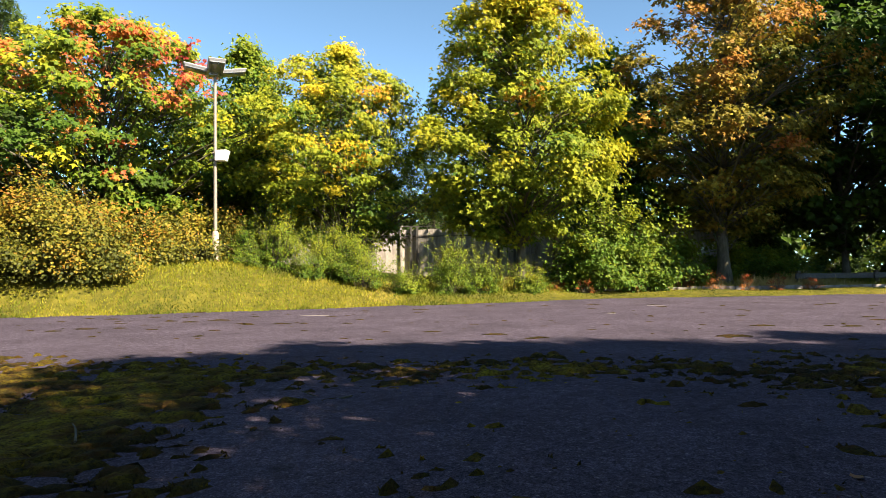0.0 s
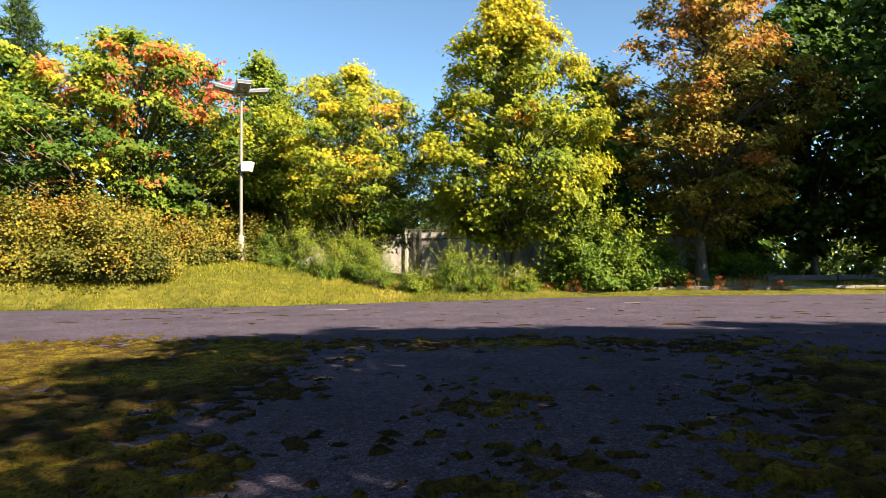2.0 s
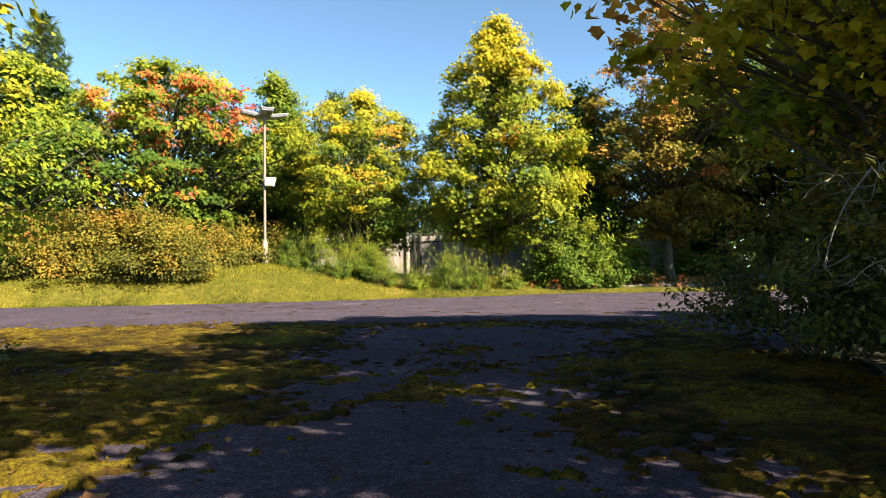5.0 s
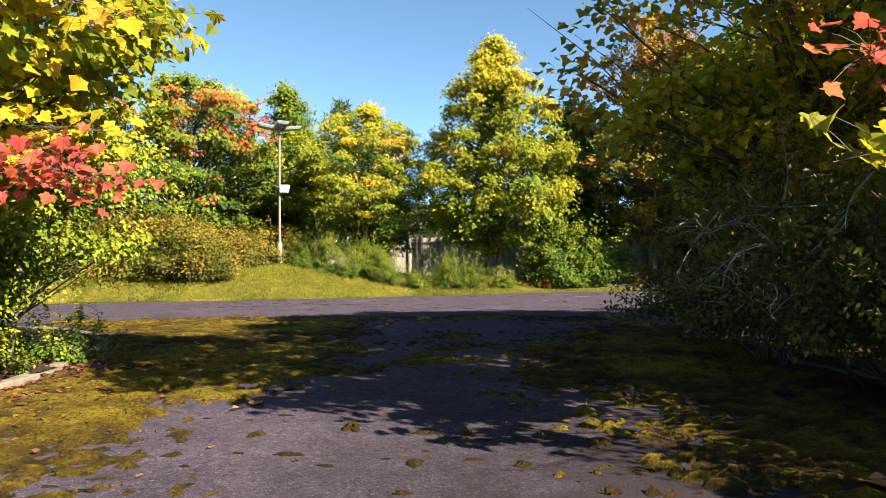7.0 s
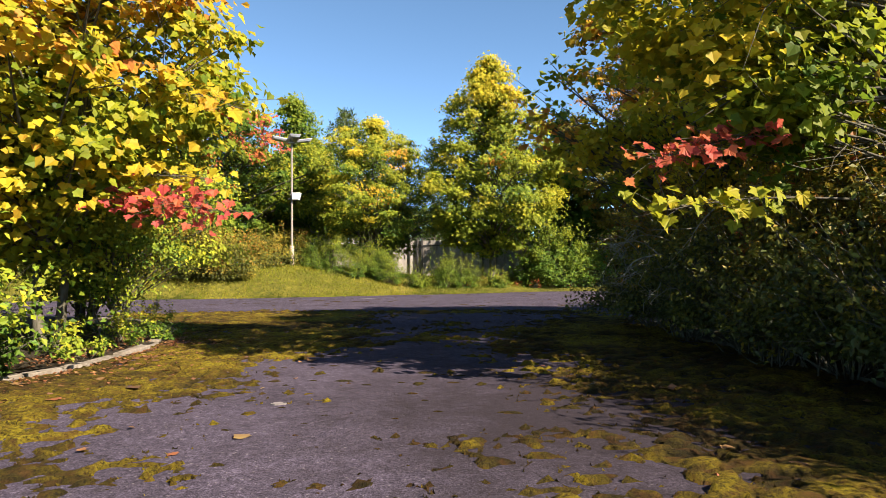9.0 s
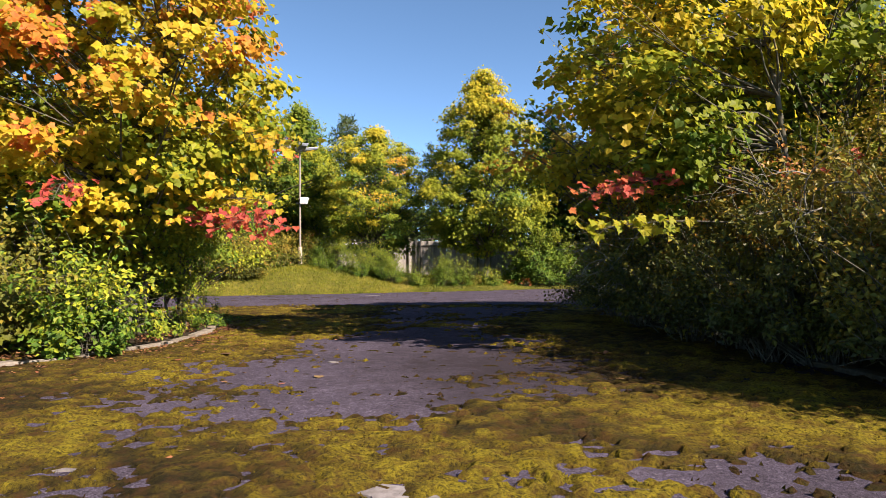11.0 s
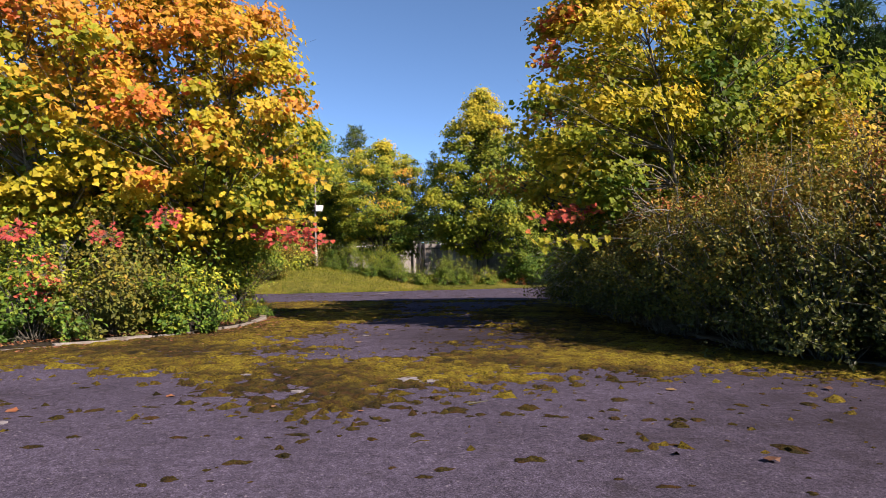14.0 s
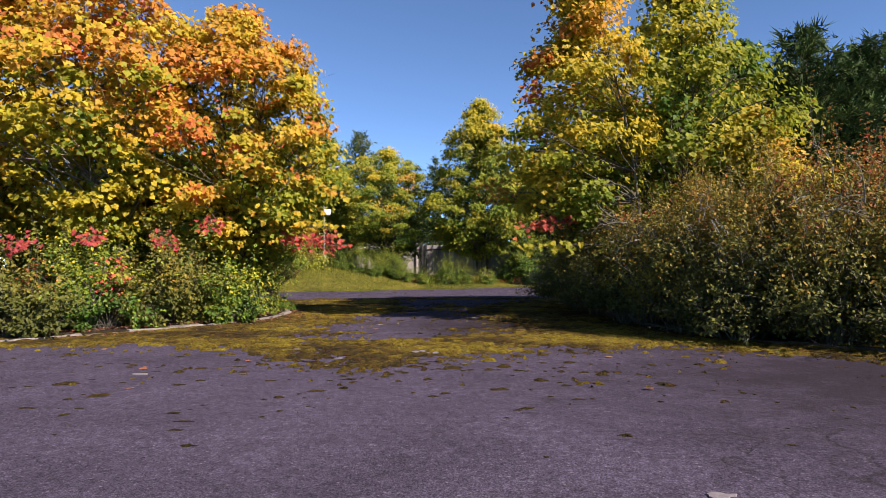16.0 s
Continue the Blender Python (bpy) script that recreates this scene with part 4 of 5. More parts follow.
conifer("conifer_tree", at_land(2.5, 44.0), "dark conifer in the shade behind the wall", 22, 13.0, 3.0, 1.0, 4500, 0.44)
conifer("conifer_tree", at_land(-48.0, 58.0), "tall dense dark green pine above the hedge", 23, 28.0, 7.5, 3.0, 12000, 0.9, "", 0.7)
conifer("conifer_tree", at_land(-20.5, 40.0), "dark conifer behind an orange maple", 24, 14.0, 3.0, 1.5, 4500, 0.4)
# low season values put the deep shade of these trees into their leaf colour
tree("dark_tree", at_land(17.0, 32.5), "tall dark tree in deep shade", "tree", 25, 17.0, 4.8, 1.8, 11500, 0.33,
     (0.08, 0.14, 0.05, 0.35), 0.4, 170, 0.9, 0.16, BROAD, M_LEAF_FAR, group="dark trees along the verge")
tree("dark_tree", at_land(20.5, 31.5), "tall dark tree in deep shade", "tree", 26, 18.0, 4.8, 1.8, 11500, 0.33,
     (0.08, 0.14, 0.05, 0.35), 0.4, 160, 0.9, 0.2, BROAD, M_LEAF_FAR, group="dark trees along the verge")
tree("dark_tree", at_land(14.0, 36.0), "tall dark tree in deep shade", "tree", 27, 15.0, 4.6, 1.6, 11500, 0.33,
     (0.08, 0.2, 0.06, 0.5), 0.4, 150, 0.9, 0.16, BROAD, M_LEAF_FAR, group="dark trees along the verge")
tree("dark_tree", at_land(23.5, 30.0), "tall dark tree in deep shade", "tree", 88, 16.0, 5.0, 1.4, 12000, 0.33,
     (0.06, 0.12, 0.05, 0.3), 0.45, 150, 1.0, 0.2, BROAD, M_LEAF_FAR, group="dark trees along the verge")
# added outside the view to throw shade on the dark trees behind the kerb
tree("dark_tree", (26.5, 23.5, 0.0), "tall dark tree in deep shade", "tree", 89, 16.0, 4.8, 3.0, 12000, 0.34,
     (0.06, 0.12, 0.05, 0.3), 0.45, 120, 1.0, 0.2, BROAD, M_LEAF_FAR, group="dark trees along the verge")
# added tree: its high crown shades the rusty maple and leaves the kerb lit
tree("dark_tree", (19.0, 23.8, 0.0), "tall dark tree with a high crown, added to shade the maple", "tree", 94, 17.0, 4.4, 5.0, 11500, 0.33,
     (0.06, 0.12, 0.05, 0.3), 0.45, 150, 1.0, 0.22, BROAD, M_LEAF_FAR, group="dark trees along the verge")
conifer("conifer_tree", at_land(26.0, 28.5), "tall dark conifer at the end of the verge", 28, 19.0, 4.4, 1.5, 12000, 0.4)
conifer("conifer_tree", at_land(7.0, 42.0), "dark conifer in the shade behind the wall", 29, 14.0, 3.4, 1.0, 4500, 0.44)

# a belt of wood closes the view
def belt(points, n, size, seed, label, low=4.5, rise=5.5, tone=0.20):
    rng = np.random.default_rng(seed)
    pts = []
    for (ax, ay), (bx, by) in zip(points[:-1], points[1:]):
        ln = math.hypot(bx - ax, by - ay)
        for k in np.arange(0, ln, 2.2):
            u = k / ln
            pts.append((ax + (bx - ax) * u, ay + (by - ay) * u))
    pts = np.array(pts)
    m = len(pts)
    tops = low + rise * fbm(np.c_[pts, np.zeros(m)], 0.12, seed)
    which = rng.integers(0, m, n)
    d = unit(rng, n) * (rng.random(n) ** 0.4)[:, None]
    zc = rng.random(n) ** 0.8
    pos = np.c_[pts[which] + d[:, :2] * 2.6, zc * tops[which] + d[:, 2] * 0.8 + 0.3]
    nor = d + np.array([0.2, -0.5, 0.7]) + rng.normal(scale=0.5, size=(n, 3))
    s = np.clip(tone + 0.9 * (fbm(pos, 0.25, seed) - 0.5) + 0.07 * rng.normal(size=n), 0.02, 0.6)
    v, f, sv = blades(rng, pos, nor, size * rng.uniform(0.6, 1.3, n), s, OVAL)
    return tagged(put("far_woods", np_mesh("far_woods", v, f, sv), M_LEAF_FAR), label, "woods", "", "stuff")


belt([(-75, 40), (-50, 62), (-20, 66), (20, 66), (48, 58), (70, 30), (75, -20)], 38000, 0.9, 400, "far belt of mixed green woodland beyond the wall")
# the 0.06 tone of the second belt sets its shade as darker leaf colour
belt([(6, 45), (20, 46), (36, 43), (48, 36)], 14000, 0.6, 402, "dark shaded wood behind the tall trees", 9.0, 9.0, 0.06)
belt([(-75, 40), (-60, 8), (-55, -25)], 10000, 1.0, 401, "far belt of mixed green woodland beyond the road")

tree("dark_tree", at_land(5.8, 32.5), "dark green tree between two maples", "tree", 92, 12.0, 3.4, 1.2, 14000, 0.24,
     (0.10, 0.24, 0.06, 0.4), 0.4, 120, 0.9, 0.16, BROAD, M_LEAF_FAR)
tree("birch_tree", at_land(-13.6, 29.2), "small green tree behind the hedge", "tree", 93, 7.4, 2.8, 0.8, 12000, 0.18,
     (0.22, 0.34, 0.08, 0.5), 0.4, 100, 0.8, 0.1, BROAD, M_LEAF_FAR)

# hedge on the bank
hrng = random.Random(5)
for i, x in enumerate((-27.0, -24.4, -22.0, -19.6, -17.4, -15.2, -13.3, -11.9)):
    y = float(edge_y(x)) + (2.9 if x < -12.5 else 6.6) + hrng.uniform(-0.3, 0.3)
    shrub("hedge_shrub", at_land(x, y, -0.15), "dense hedge shrub tinged with rust-brown leaves", 100 + i, (2.0, 2.0, 2.5 - 0.5 * (i == 7)), 13500, 0.09,
          (0.22, 0.43, 0.21, 0.8), BROAD, M_HEDGE, loose=0.36, turn=0.6, shoots=110, reach=0.6, twigs=50, group="hedge along the bank", lumps=60)
for i, (x, y, rx, h) in enumerate(((-8.3, 22.9, 0.85, 1.7), (-6.7, 22.3, 0.75, 1.5), (-5.0, 22.3, 0.7, 1.5), (-1.9, 22.7, 0.6, 1.7), (-9.3, 23.2, 0.9, 1.5), (-3.4, 22.5, 0.45, 0.5), (-5.9, 22.9, 0.8, 1.9), (-0.9, 23.0, 0.6, 1.1), (0.9, 24.0, 0.5, 0.7))):
    shrub("shrub", at_land(x, y, -0.1), "light green shrub growing in front of the wall", 120 + i, (rx, 0.9, h), 7000, 0.064,
          (0.20, 0.28, 0.08, 0.40), OVAL, M_SMALL, shoots=110, reach=0.7, loose=0.26, twigs=45, turn=0.55, group="shrubs along the wall", lumps=45)
shrub("shrub", at_land(4.5, 26.6, -0.1), "large fresh green shrub at the roadside", 130, (2.3, 1.8, 3.2), 20000, 0.15,
      (0.17, 0.27, 0.07, 0.34), OVAL, M_SMALL, twigs=80, lumps=90, shoots=170, reach=1.1, turn=0.6, loose=0.24)
shrub("shrub", at_land(7.0, 27.8, -0.1), "drooping green shrub beside a trunk", 131, (1.6, 1.3, 2.6), 9000, 0.13, (0.18, 0.26, 0.05, 0.36), BROAD, M_SMALL, lumps=50)
for i, (x, y, h) in enumerate(((11.5, 31.0, 1.9), (13.5, 33.5, 2.2), (15.5, 37.0, 2.4), (19.0, 38.0, 2.4), (23.0, 37.0, 2.6), (28.0, 36.0, 3.0))):
    shrub("shrub", at_land(x, y, -0.1), "low pale green shrub under the trees", 140 + i, (1.9, 1.2, h), 7000, 0.13, (0.14, 0.28, 0.08, 0.42), BROAD, M_SMALL, lumps=45,
          group="undergrowth below the trees")

# ---- concrete wall -------------------------------------------------------
def wall():
    root = base("wall_north", (0, 36.0, 0.75), "long weathered concrete panel wall with rails on top", "wall", "", "structure")
    rng = np.random.default_rng(8)
    pitch = 1.5
    for i in range(22):
        x = -19.0 + i * pitch
        bm = box_bm(pitch - 0.03, 0.12, 2.42, (x + pitch / 2, rng.normal(scale=0.01), 1.21), 0.012)
        part("panel", bm, M_CONC, root)
        if i % 3 == 0:
            part("post", box_bm(0.16, 0.26, 3.0, (x, -0.09, 1.5), 0.015), M_CONC, root)
        part("bracket", box_bm(0.05, 0.05, 0.36, (x, -0.13, 2.80), 0.006), M_RAIL, root)
    for i in range(11):
        part("coping", box_bm(2.97, 0.2, 0.34, (-17.5 + i * 3.0, 0, 2.60), 0.015), M_CONC, root)
        part("rail", box_bm(2.99, 0.045, 0.05, (-17.5 + i * 3.0, -0.13, 2.95), 0.01), M_RAIL, root)
        part("rail", box_bm(2.99, 0.045, 0.06, (-17.5 + i * 3.0, -0.09, 2.38), 0.01), M_RAIL, root)
    for x in (-4.96, -4.60, 0.0, 0.9, 3.1):
        part("upright", box_bm(0.13, 0.13, 2.9, (x, -0.22, 1.45), 0.012), M_RAIL, root, "dark steel upright")
    bm = bmesh.new()
    bmesh.ops.create_cone(bm, segments=10, radius1=0.04, radius2=0.04, depth=9.0, cap_ends=True, matrix=pose(-10.5, -0.26, 2.62, 0, 90, 0))
    part("handrail", bm, M_BOX, root, "pale painted pipe handrail")
    return root


wall()

# ---- lamp mast -----------------------------------------------------------
def lamp(at):
    root = base("street_lamp", at, "grey steel lamp mast with four flat floodlights and white box", "street lamp")
    b = Bundle()
    b.add(*tube([(0, 0, -0.1), (0, 0, 0.95), (0, 0, 1.0), (0, 0, 7.15)], [0.075, 0.072, 0.068, 0.055], 16))
    put("pole", b.mesh("pole"), M_GALV, root)
    b = Bundle()
    b.add(*tube([(0, 0, -0.1), (0, 0, 0.0), (0, 0, 1.1), (0, 0, 1.2), (0, 0, 1.22)], [0.135, 0.13, 0.125, 0.09, 0.06], 16))
    put("foot", b.mesh("foot"), M_POLEFOOT, root, "rusty beige painted foot sleeve")
    part("head_plate", box_bm(0.34, 0.34, 0.14, (0, 0, 7.08), 0.02), M_LUM, root)
    for k in range(4):
        a = radians(28 + 90 * k)
        rot = Matrix.Rotation(a, 4, "Z")
        arm = part("arm", box_bm(0.36, 0.07, 0.07, (0.26, 0, 0), 0.01, None), M_LUM, root)
        arm.matrix_local = Matrix.Translation((0, 0, 7.14)) @ rot
        tilt = rot @ Matrix.Translation((0.62, 0, 0.09)) @ Matrix.Rotation(radians(-9), 4, "Y")
        bm = box_bm(1.0, 0.62, 0.14, (0, 0, 0), 0.03)
        for v in bm.verts:
            if v.co.z < -0.03:
                v.co.x *= 0.88
                v.co.y *= 0.86
        lum = part("luminaire", bm, M_LUM, root)
        lum.matrix_local = Matrix.Translation((0, 0, 7.12)) @ tilt
        part("lens", box_bm(0.7, 0.38, 0.02, (0.02, 0, -0.085), 0.006), M_LENS, lum)
    bm = box_bm(0.46, 0.34, 0.40, (0.30, -0.05, 4.0), 0.03)
    for v in bm.verts:
        if v.co.z < 3.9 and v.co.x > 0.3:
            v.co.x -= 0.09
    bx = part("floodlight_box", bm, M_BOX, root, "white weathered metal box")
    part("clamp", box_bm(0.40, 0.14, 0.06, (0.0, -0.02, 3.86), 0.01), M_RAIL, bx)
    part("clamp", box_bm(0.24, 0.14, 0.06, (0.02, -0.02, 4.12), 0.01), M_GALV, bx)
    return root


lamp(at_land(-10.62, 22.7, -0.06))

# ---- grass on the verge --------------------------------------------------
def grass(n, seed):
    rng = np.random.default_rng(seed)
    x = rng.uniform(-24, 24, n)
    s = rng.random(n) ** 1.2 * 9
    y = edge_y(x) - 0.15 + s + 0.15 * rng.normal(size=n)
    p = np.stack([x, y, land(x, y)], 1)
    dry = sstep(-3, 1, x) * sstep(2.2, 3.0, s) * (1 - sstep(14, 18, x))
    h = rng.uniform(0.03, 0.10, n) * (1 + 0.9 * sstep(1.5, 6, s)) * (1 + 2.2 * dry * rng.random(n)) * (1 - 0.7 * sstep(-1, 2, x) * (1 - sstep(2.0, 2.8, y - edge_y(x))))
    w = rng.uniform(0.008, 0.022, n)
    a = rng.uniform(0, math.pi, n)
    side = np.stack([np.cos(a), np.sin(a), 0 * a], 1) * w[:, None]
    tip = p + np.stack([rng.normal(scale=0.4, size=n) * h, rng.normal(scale=0.4, size=n) * h, h], 1)
    v = np.stack([p - side, p + side, tip], 1).reshape(-1, 3)
    f = np.arange(3 * n).reshape(-1, 3)
    q = p.copy()
    season = np.clip(0.42 + 1.3 * (fbm(q, 0.5, 71) - 0.5) + 0.12 * rng.normal(size=n) + 0.5 * dry, 0, 1)
    return np_mesh("grass", v, f, np.repeat(season, 3))


tagged(put("grass", grass(120000, 9), M_GRASS), "short sunlit grass with dry stalks on the bank", "grass", "", "stuff")

# ---- west island ---------------------------------------------------------
SPOT = "planted island of maples"
l1 = tree("maple_tree", (-6.4, -2.8, 0), "yellow and orange maple on the kerbed island", "tree", 31, 9.4, 3.2, 1.7, 29000, 0.125,
          (0.33, 0.63, 0.12, 0.80), 0.42, 210, 0.62, 0.11, stems=2, hi=0.6, group=SPOT,
          patches=[(-6.8, -5.4, 5.6, 1.8, 0.73), (-6.4, -5.6, 4.2, 1.1, 0.70), (-4.2, -4.4, 4.4, 0.7, 0.66), (-4.0, -3.6, 6.2, 0.7, 0.74), (-5.4, -5.3, 3.5, 1.1, 0.58), (-7.6, -5.5, 4.0, 1.3, 0.64),
                   (-5.0, -5.0, 2.4, 1.2, 0.51), (-4.7, -4.8, 5.2, 0.9, 0.57), (-7.4, -5.6, 6.6, 1.6, 0.62), (-3.9, -2.4, 3.2, 1.7, 0.31), (-4.6, -1.8, 5.0, 1.7, 0.35)])
l2 = tree("maple_tree", (-9.6, -4.4, 0), "golden-orange maple on the kerbed island", "tree", 32, 10.6, 3.3, 2.5, 19000, 0.14,
          (0.39, 0.66, 0.13, 0.80), 0.45, 220, 0.65, 0.12, MAPLE, stems=2, bark=M_BARK_PALE, group=SPOT)
l3 = tree("maple_tree", (-13.6, -4.6, 0), "golden-yellow maple on the kerbed island", "tree", 33, 11.0, 3.4, 2.9, 12000, 0.19,
          (0.46, 0.66, 0.12, 0.78), 0.45, 150, 0.7, 0.13, BROAD, group=SPOT)
l4 = tree("hawthorn_tree", (-8.0, 0.4, 0), "green fine-leaved thorn tree behind the maples", "tree", 34, 6.6, 2.7, 0.9, 19000, 0.085,
          (0.22, 0.38, 0.07, 0.55), 0.4, 170, 0.55, 0.12, OVAL, M_SMALL, stems=4, group=SPOT)
l5 = tree("maple_tree", (-12.5, 1.5, 0), "green maple deep in the island", "tree", 35, 9.5, 3.4, 1.0, 14000, 0.17,
          (0.26, 0.46, 0.10, 0.7), 0.42, 140, 0.7, 0.13, BROAD, group=SPOT)
for i, (x, y, h) in enumerate(((-18.0, -3.5, 10.5), (-17.5, 2.5, 9.5), (-23.0, -4.0, 10.0), (-22.0, 3.0, 9.0))):
    tree("maple_tree", (x, y, 0), "golden maple at the far end of the island", "tree", 80 + i, h, 3.4, 1.4, 9000, 0.19, (0.36, 0.55, 0.1, 0.75), 0.42, 140, 0.8, 0.13, BROAD,
         M_LEAF_FAR, group=SPOT)
l6 = tree("hawthorn_tree", (-6.0, -1.8, 0), "small yellow-green thorn bush with thin stems by the kerb", "tree", 36, 4.3, 2.1, 0.95, 24000, 0.075,
          (0.30, 0.42, 0.08, 0.54), 0.45, 130, 0.45, 0.07, OVAL, M_SMALL, stems=4, group=SPOT)
sprig((-5.6, -3.2, 2.2), (-3.1, -4.3, 2.05), 51, 140, 0.12, 0.88, l1, 0.24)
sprig((-5.6, -3.0, 2.6), (-3.2, -4.0, 2.5), 52, 80, 0.16, 0.48, l1, 0.24)
sprig((-5.4, -3.6, 3.9), (-2.9, -3.9, 3.5), 53, 80, 0.16, 0.46, l1, 0.26)
for i, (x, y, rx, ry, h, a0, a1) in enumerate(((-5.6, -5.7, 0.85, 0.85, 1.1, 0.20, 0.31), (-6.8, -6.7, 0.95, 0.9, 1.5, 0.22, 0.40), (-7.7, -7.6, 0.95, 0.8, 1.4, 0.14, 0.36),
                                              (-8.8, -9.1, 0.9, 0.7, 1.2, 0.12, 0.34), (-9.0, -6.6, 1.1, 1.1, 2.2, 0.15, 0.35), (-10.8, -8.2, 1.2, 1.1, 1.7, 0.12, 0.36),
                                              (-12.4, -10.2, 1.2, 1.0, 1.3, 0.14, 0.34), (-7.6, -4.6, 1.1, 1.0, 2.2, 0.18, 0.37))):
    shrub("shrub", (x, y, 0.02), "tangled green shrub with a few red leaves spilling over the kerb", 150 + i, (rx, ry, h), 5600, 0.10, (a0 - 0.04, a1 - 0.03, 0.12, 0.62), OVAL, M_SMALL if i in (0, 2, 4) else M_HEDGE,
          twigs=80, lumps=40, turn=0.6, group="shrubs on the island", bare=24, shoots=110, reach=0.75, loose=0.22,
          patches=[(-7.5, -7.8, 1.3, 0.5, 0.86), (-6.6, -6.6, 0.35, 0.3, 0.88), (-6.2, -5.6, 0.5, 0.25, 0.86), (-8.6, -8.6, 1.2, 0.5, 0.74)])
sprig((-8.6, -6.2, 2.2), (-8.1, -7.9, 2.0), 54, 46, 0.11, 0.90, l2, 0.2)
sprig((-7.4, -5.4, 2.2), (-6.6, -7.0, 2.05), 55, 46, 0.11, 0.87, l2, 0.2)
sprig((-9.8, -7.0, 2.0), (-9.5, -8.6, 1.85), 56, 46, 0.11, 0.90, l2, 0.22)
sprig((-6.9, -4.2, 2.8), (-6.0, -5.8, 2.4), 57, 40, 0.12, 0.90, l1, 0.2)
for i, (x, y, r, h) in enumerate(((-5.6, -1.0, 0.4, 0.45), (-5.7, -2.3, 0.4, 0.5), (-6.4, 0.6, 0.5, 0.5), (-5.5, -3.6, 0.4, 0.5), (-6.9, -0.6, 0.6, 0.6))):
    shrub("weed", (x, y, 0.03), "low green weed growing behind the kerb", 190 + i, (r, r, h), 900, 0.06, (0.18, 0.32, 0.10, 0.6), OVAL, M_SMALL, twigs=14, lumps=14,
          shoots=8, reach=0.3, group="weeds behind the kerb", category="weed")

# ---- east island ---------------------------------------------------------
r1 = tree("maple_tree", (4.9, -5.8, 0), "slender maple with an orange top and yellow-green crown", "tree", 41, 9.4, 1.85, 2.6, 15000, 0.105,
          (0.36, 0.58, 0.10, 0.82), 0.35, 120, 0.55, 0.06, hi=0.7, patches=[(1.8, -6.1, 5.9, 0.8, 0.76), (2.6, -6.6, 6.6, 0.7, 0.72)], off=(-1.35, 0.15))
r2 = tree("maple_tree", (6.5, -3.8, 0), "yellow-green maple above the thorn bushes", "tree", 42, 9.6, 2.9, 1.5, 17000, 0.12,
          (0.28, 0.40, 0.09, 0.66), 0.42, 160, 0.62, 0.11, MAPLE)
r3 = tree("maple_tree", (4.9, 0.4, 0), "dark green maple overhanging the road", "tree", 43, 8.2, 3.2, 2.2, 15000, 0.12,
          (0.38, 0.54, 0.12, 0.72), 0.42, 180, 0.62, 0.12)
r6 = tree("maple_tree", (6.8, 2.6, 0), "yellow-green maple at the end of the bushes", "tree", 50, 7.2, 2.7, 1.4, 8500, 0.15,
          (0.34, 0.54, 0.10, 0.72), 0.42, 150, 0.65, 0.12, BROAD)
r4 = tree("maple_tree", (8.2, 0.9, 0), "yellow-green maple among the bushes", "tree", 44, 9.8, 2.7, 1.8, 8500, 0.16,
          (0.36, 0.46, 0.08, 0.6), 0.42, 140, 0.65, 0.12, BROAD)
r5 = tree("maple_tree", (8.2, -4.6, 0), "small yellow-green maple among the bushes", "tree", 45, 5.4, 1.9, 1.6, 4500, 0.14,
          (0.34, 0.50, 0.09, 0.6), 0.42, 110, 0.55, 0.08, BROAD)
sprig((4.1, -5.8, 2.45), (2.05, -6.05, 2.27), 61, 110, 0.10, 0.87, r1, 0.16)
sprig((4.0, -6.0, 1.9), (1.9, -6.1, 1.75), 62, 50, 0.14, 0.43, r1, 0.17)
THORN = "thorn bushes on the east island"
for i, (x, y, rx, ry, h) in enumerate(((4.1, 1.4, 1.5, 1.5, 2.2), (4.0, -0.8, 1.4, 1.4, 2.4), (4.3, -2.8, 1.4, 1.4, 2.4), (4.6, -4.8, 1.4, 1.4, 2.5),
                                      (5.0, -6.7, 1.5, 1.4, 2.6), (5.8, -8.4, 1.6, 1.4, 2.5), (7.2, -9.8, 1.7, 1.4, 2.6), (9.2, -11.2, 2.0, 1.6, 2.9),
                                      (7.4, -6.8, 1.9, 1.8, 3.1), (10.2, -8.6, 2.2, 2.0, 3.8), (12.2, -12.6, 2.0, 1.8, 3.5),
                                      (5.1, -8.9, 1.0, 1.0, 2.1), (5.7, -10.0, 1.0, 0.9, 2.2), (6.9, -10.7, 1.1, 0.9, 2.3), (8.0, -11.7, 1.1, 0.9, 2.1), (4.5, -6.2, 0.8, 1.0, 1.9), (4.2, -4.0, 0.7, 1.0, 1.9))):
    red = 5 <= i < 11
    # season rises foot to top: overhang shade and sunny tops toned in, besides autumn
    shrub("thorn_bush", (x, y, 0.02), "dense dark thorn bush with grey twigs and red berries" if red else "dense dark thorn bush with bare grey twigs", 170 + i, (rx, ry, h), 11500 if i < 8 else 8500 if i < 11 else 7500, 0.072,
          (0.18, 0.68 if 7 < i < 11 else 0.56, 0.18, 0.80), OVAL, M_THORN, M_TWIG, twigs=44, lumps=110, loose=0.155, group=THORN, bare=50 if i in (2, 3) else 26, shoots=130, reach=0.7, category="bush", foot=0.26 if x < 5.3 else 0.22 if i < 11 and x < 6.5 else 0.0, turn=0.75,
          patches=[(5.1, -9.7, 2.35, 0.35, 0.9), (4.5, -8.1, 2.35, 0.25, 0.9), (6.6, -9.6, 3.1, 0.6, 0.88), (8.3, -11.0, 3.3, 0.8, 0.86), (6.9, -10.6, 2.2, 0.3, 0.9)] if red else ())
thorns = [o for o in scene.objects if o.name.startswith("thorn_bush") and o.parent is None]
dead_branches(thorns[1], 500, (3.2, -1.6, 1.5), (-0.7, -0.6, -0.1), 9, 1.1, "pale bare dead branch")
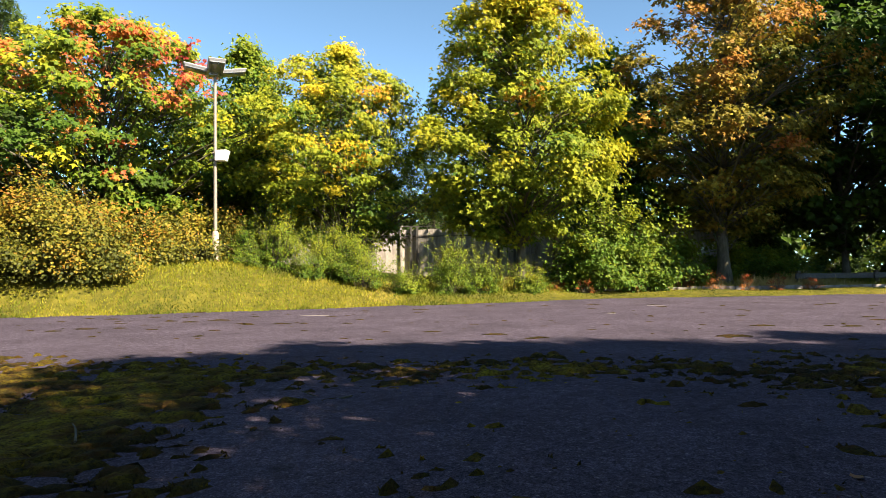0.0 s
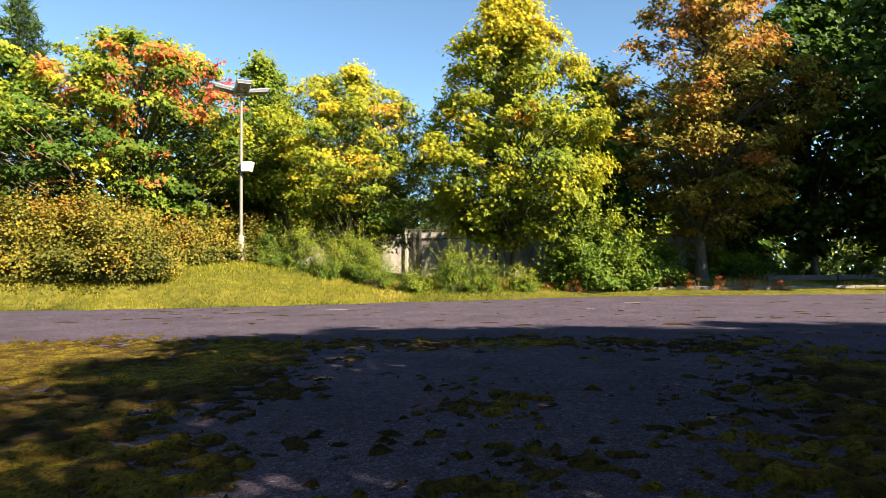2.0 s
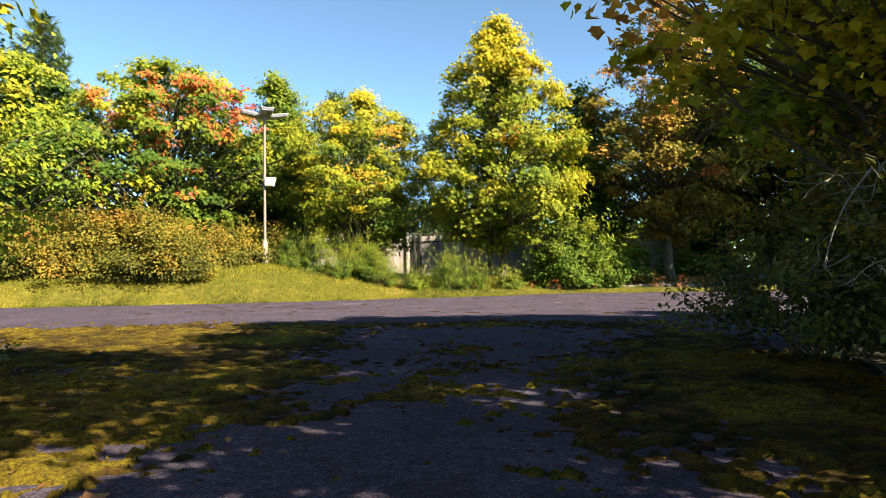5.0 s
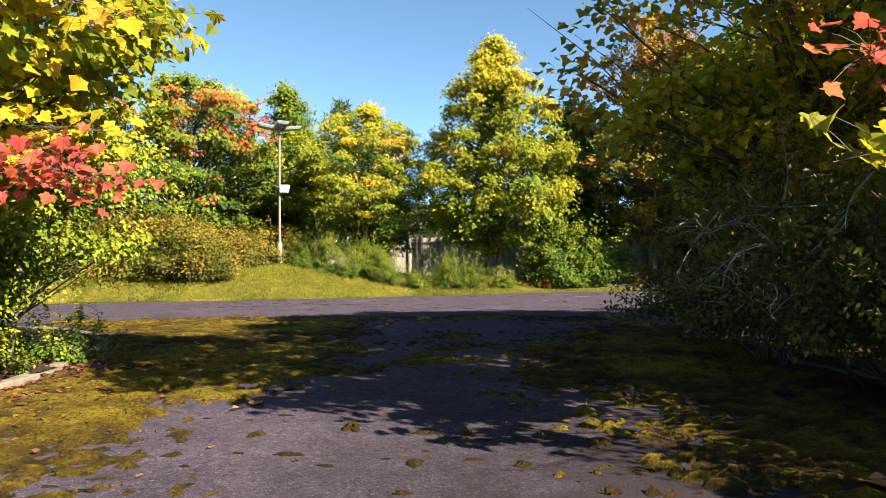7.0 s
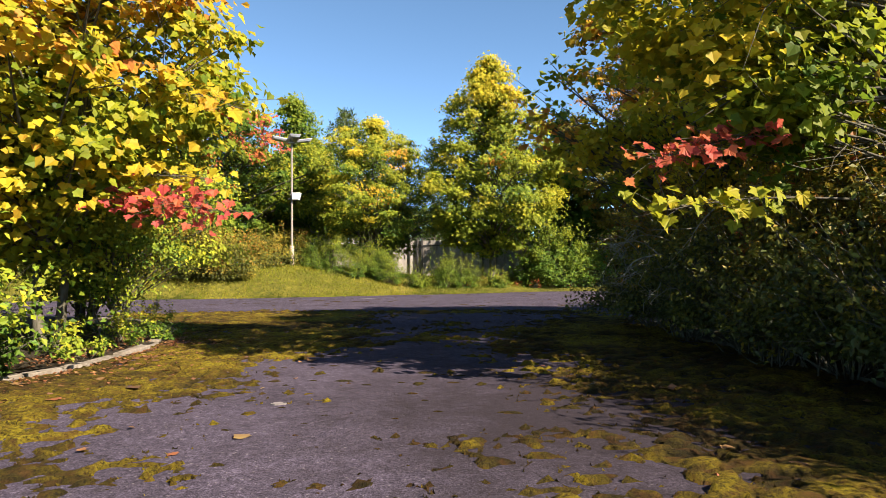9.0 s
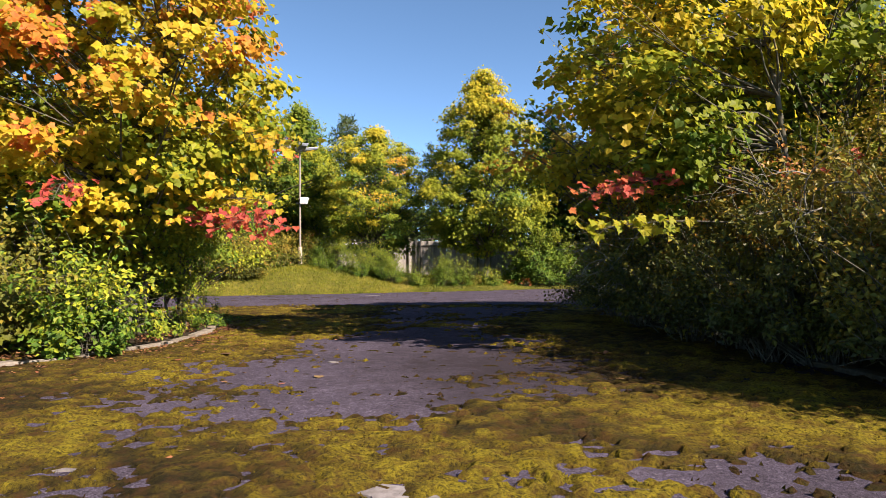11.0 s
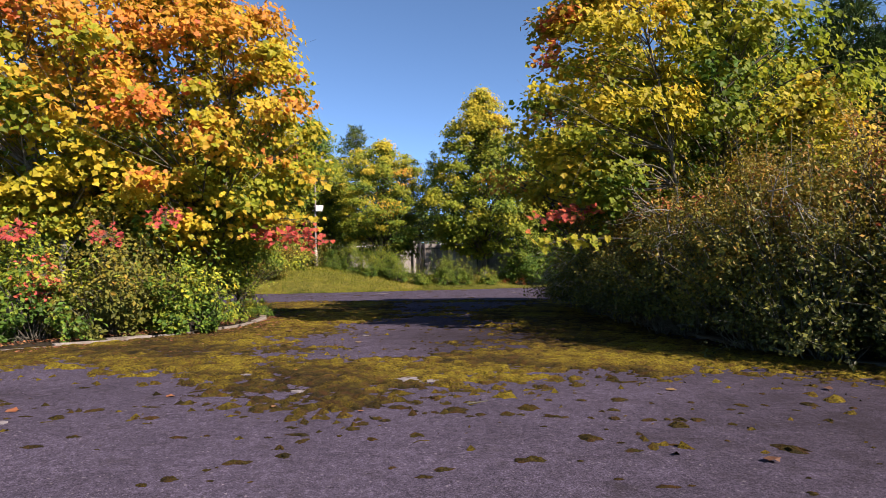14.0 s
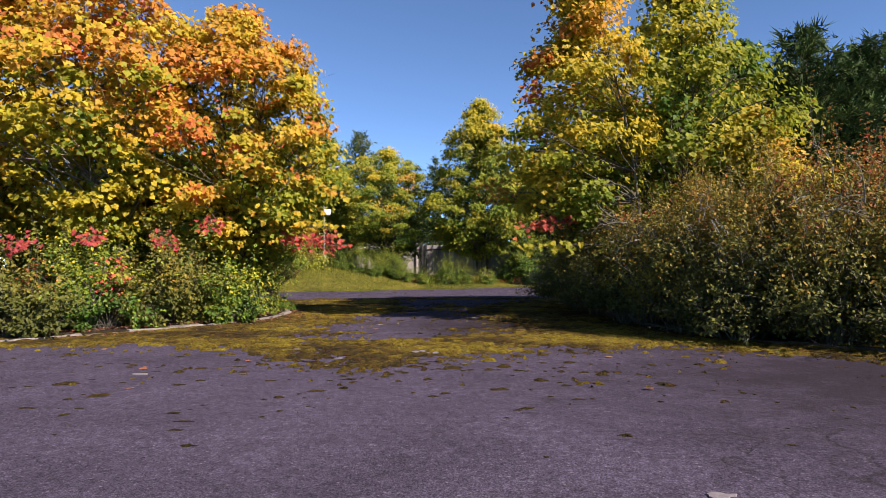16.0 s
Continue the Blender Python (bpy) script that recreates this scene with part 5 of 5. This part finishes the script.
dead_branches(thorns[2], 501, (3.3, -3.2, 1.5), (-0.6, -0.7, -0.05), 10, 1.1, "pale bare dead branch")
dead_branches(thorns[4], 502, (4.4, -7.6, 2.1), (-0.3, -0.8, 0.1), 8, 0.9, "pale bare dead branch")
dead_branches(thorns[5], 503, (5.2, -9.4, 2.2), (-0.3, -0.8, 0.2), 9, 0.9, "pale bare dead branch")
dead_branches(thorns[6], 504, (6.8, -10.9, 2.2), (-0.1, -0.8, 0.3), 9, 0.9, "pale bare dead branch")
for i, (x, y, r, h) in enumerate(((5.9, -6.6, 1.1, 3.1), (7.0, -8.2, 1.1, 3.1), (6.6, -5.0, 1.2, 3.6), (8.6, -9.4, 1.4, 3.8), (5.0, -3.6, 1.1, 3.3), (5.9, -8.6, 1.0, 2.8), (7.5, -9.9, 1.3, 3.7), (6.6, -9.2, 1.2, 3.3))):
    shrub("sapling", (x, y, 0.02), "thin twiggy sapling with sparse olive leaves above the thorns", 210 + i, (r, r, h), 9500, 0.066, (0.32, 0.50, 0.12, 0.72), OVAL, M_HEDGE, M_TWIG,
          twigs=20, lumps=50, bare=16, shoots=60, reach=0.8, turn=0.6, group="saplings among the thorns", category="sapling",
          patches=[(8.3, -10.6, 3.9, 1.0, 0.86), (8.2, -10.0, 3.4, 1.6, 0.72)])
for i, (x, y, h, r) in enumerate(((12.3, 1.0, 9.6, 3.2), (15.2, 2.0, 9.6, 3.4), (18.2, 0.5, 9.4, 3.4), (21.5, 3.0, 10.0, 3.6))):
    conifer("conifer_tree", (x, y, 0), "broad dark green pine beyond the bushes", 46 + i, h, r, 0.8, 12000, 0.40, "pines beyond the bushes", 0.62)

# ---- fallen leaves and litter --------------------------------------------
def leaf_object(seed):
    rng = np.random.default_rng(seed)
    v = MAPLE[0].copy()
    v[:, 2] = 0.25 * rng.random() * v[:, 0] ** 2 + 0.05 * rng.normal(size=len(v))
    v[:, 2] -= v[:, 2].min()
    me = np_mesh("fallen_leaf", v, MAPLE[1], np.full(len(v), rng.random()))
    me.materials.append(M_DEAD)
    return me


leaf_meshes = [leaf_object(s) for s in range(8)]
frng = np.random.default_rng(12)
KNOWN = [(-1.35, -7.6, 0.13), (-3.7, -6.4, 0.15), (-4.0, -5.3, 0.16), (2.3, -5.6, 0.16), (-3.6, -13.2, 0.14), (-2.0, -3.6, 0.13), (-3.3, -5.8, 0.15)]
for i in range(120):
    if i < len(KNOWN):
        x, y, s = KNOWN[i]
    elif i < 75:
        x, y, s = frng.normal(-4.8, 0.3), frng.normal(-3.2, 1.6), frng.uniform(0.05, 0.11)
    else:
        x, y, s = frng.uniform(-6, 5), frng.uniform(-15, 4), frng.uniform(0.05, 0.10)
    ob = new("fallen_leaf", leaf_meshes[i % 8])
    ob.location = (x, y, 0.024 if moss_cover(np.array([x]), np.array([y]))[0] > 0 else 0.006)
    ob.rotation_euler = (frng.normal(scale=0.05), frng.normal(scale=0.05), frng.uniform(0, 6.28))
    ob.scale = (s, s, s)
    tagged(ob, "dry brown fallen maple leaf on the ground", "leaf", "fallen leaves")
for i, (x, y, a, ln) in enumerate(((1.55, -5.5, 0.9, 0.22), (0.6, 6.7, 0.2, 0.9), (-1.9, 5.2, 2.8, 0.5), (0.9, -12.9, 0.4, 0.22), (-3.2, 3.9, 2.2, 0.5))):
    rng = np.random.default_rng(300 + i)
    b = Bundle()
    b.add(*tube(bend(rng, (-ln / 2, 0, 0.02), (ln / 2, 0, 0.03), 0.05, 0.06, 7), np.linspace(0.009, 0.004, 7), 6))
    ob = put("fallen_twig", b.mesh("fallen_twig"), M_TWIG)
    ob.location, ob.rotation_euler = (x, y, 0.01), (0, 0, a)
    tagged(ob, "pale dry twig lying on the ground", "twig", "twigs on the ground")


def litter(n, seed):
    """Small broken leaves that gather along the kerb."""
    rng = np.random.default_rng(seed)
    y = rng.uniform(-9.5, 1.0, n)
    kx = np.interp(y, [-10.1, -7.5, -6.1, -4.6, -2.8, -1.6, 0.2, 1.7], [-8.3, -6.3, -5.4, -4.95, -5.05, -5.35, -5.9, -6.8])
    x = kx + 0.1 + rng.exponential(0.45, n) - 0.9 * (rng.random(n) < 0.45)
    inner = x < kx
    pos = np.stack([x, y, np.where(inner, 0.10, 0.02) + 0.01 * rng.random(n)], 1)
    nor = np.array([0, 0, 1.0]) + rng.normal(scale=0.25, size=(n, 3))
    v, f, s = blades(rng, pos, nor, rng.uniform(0.025, 0.07, n), rng.random(n) ** 0.6, BROAD, 0.0)
    return np_mesh("leaf_litter", v, f, s)


tagged(put("leaf_litter", litter(4200, 15), M_DEAD), "brown and orange leaf litter gathered along the kerb", "leaf litter", "", "stuff")

for i, (x, y, r, h) in enumerate(((6.6, 26.7, 0.35, 0.9), (7.5, 26.9, 0.4, 0.8), (8.5, 26.0, 0.35, 0.9), (10.8, 26.0, 0.4, 0.7), (12.2, 25.9, 0.35, 0.6), (5.2, 25.4, 0.3, 0.6), (9.6, 25.9, 0.3, 0.7), (3.2, 24.9, 0.3, 0.6), (-0.9, 23.2, 0.25, 0.6), (1.2, 25.4, 0.3, 0.7), (2.2, 25.6, 0.3, 0.6))):
    shrub("dock_plant", at_land(x, y, -0.03), "dead rust-brown dock stalks among the dry grass", 220 + i, (r, r, h), 500, 0.05, (0.70, 0.92, 0.08, 0.98), OVAL, M_HEDGE, twigs=24, lumps=16,
          group="dead stalks on the verge", category="plant")


def barrier():
    root = base("low_barrier", at_land(17.6, 28.6), "low dark weathered timber barrier beside the kerb", "barrier")
    for k in range(3):
        part("rail", box_bm(3.2, 0.14, 0.24, ((k - 1) * 3.25, 0, 0.34), 0.02), M_RAIL, root)
        part("post", box_bm(0.14, 0.14, 0.62, ((k - 1) * 3.25 - 1.4, 0.14, 0.26), 0.015), M_BARK, root)
    return root


barrier()
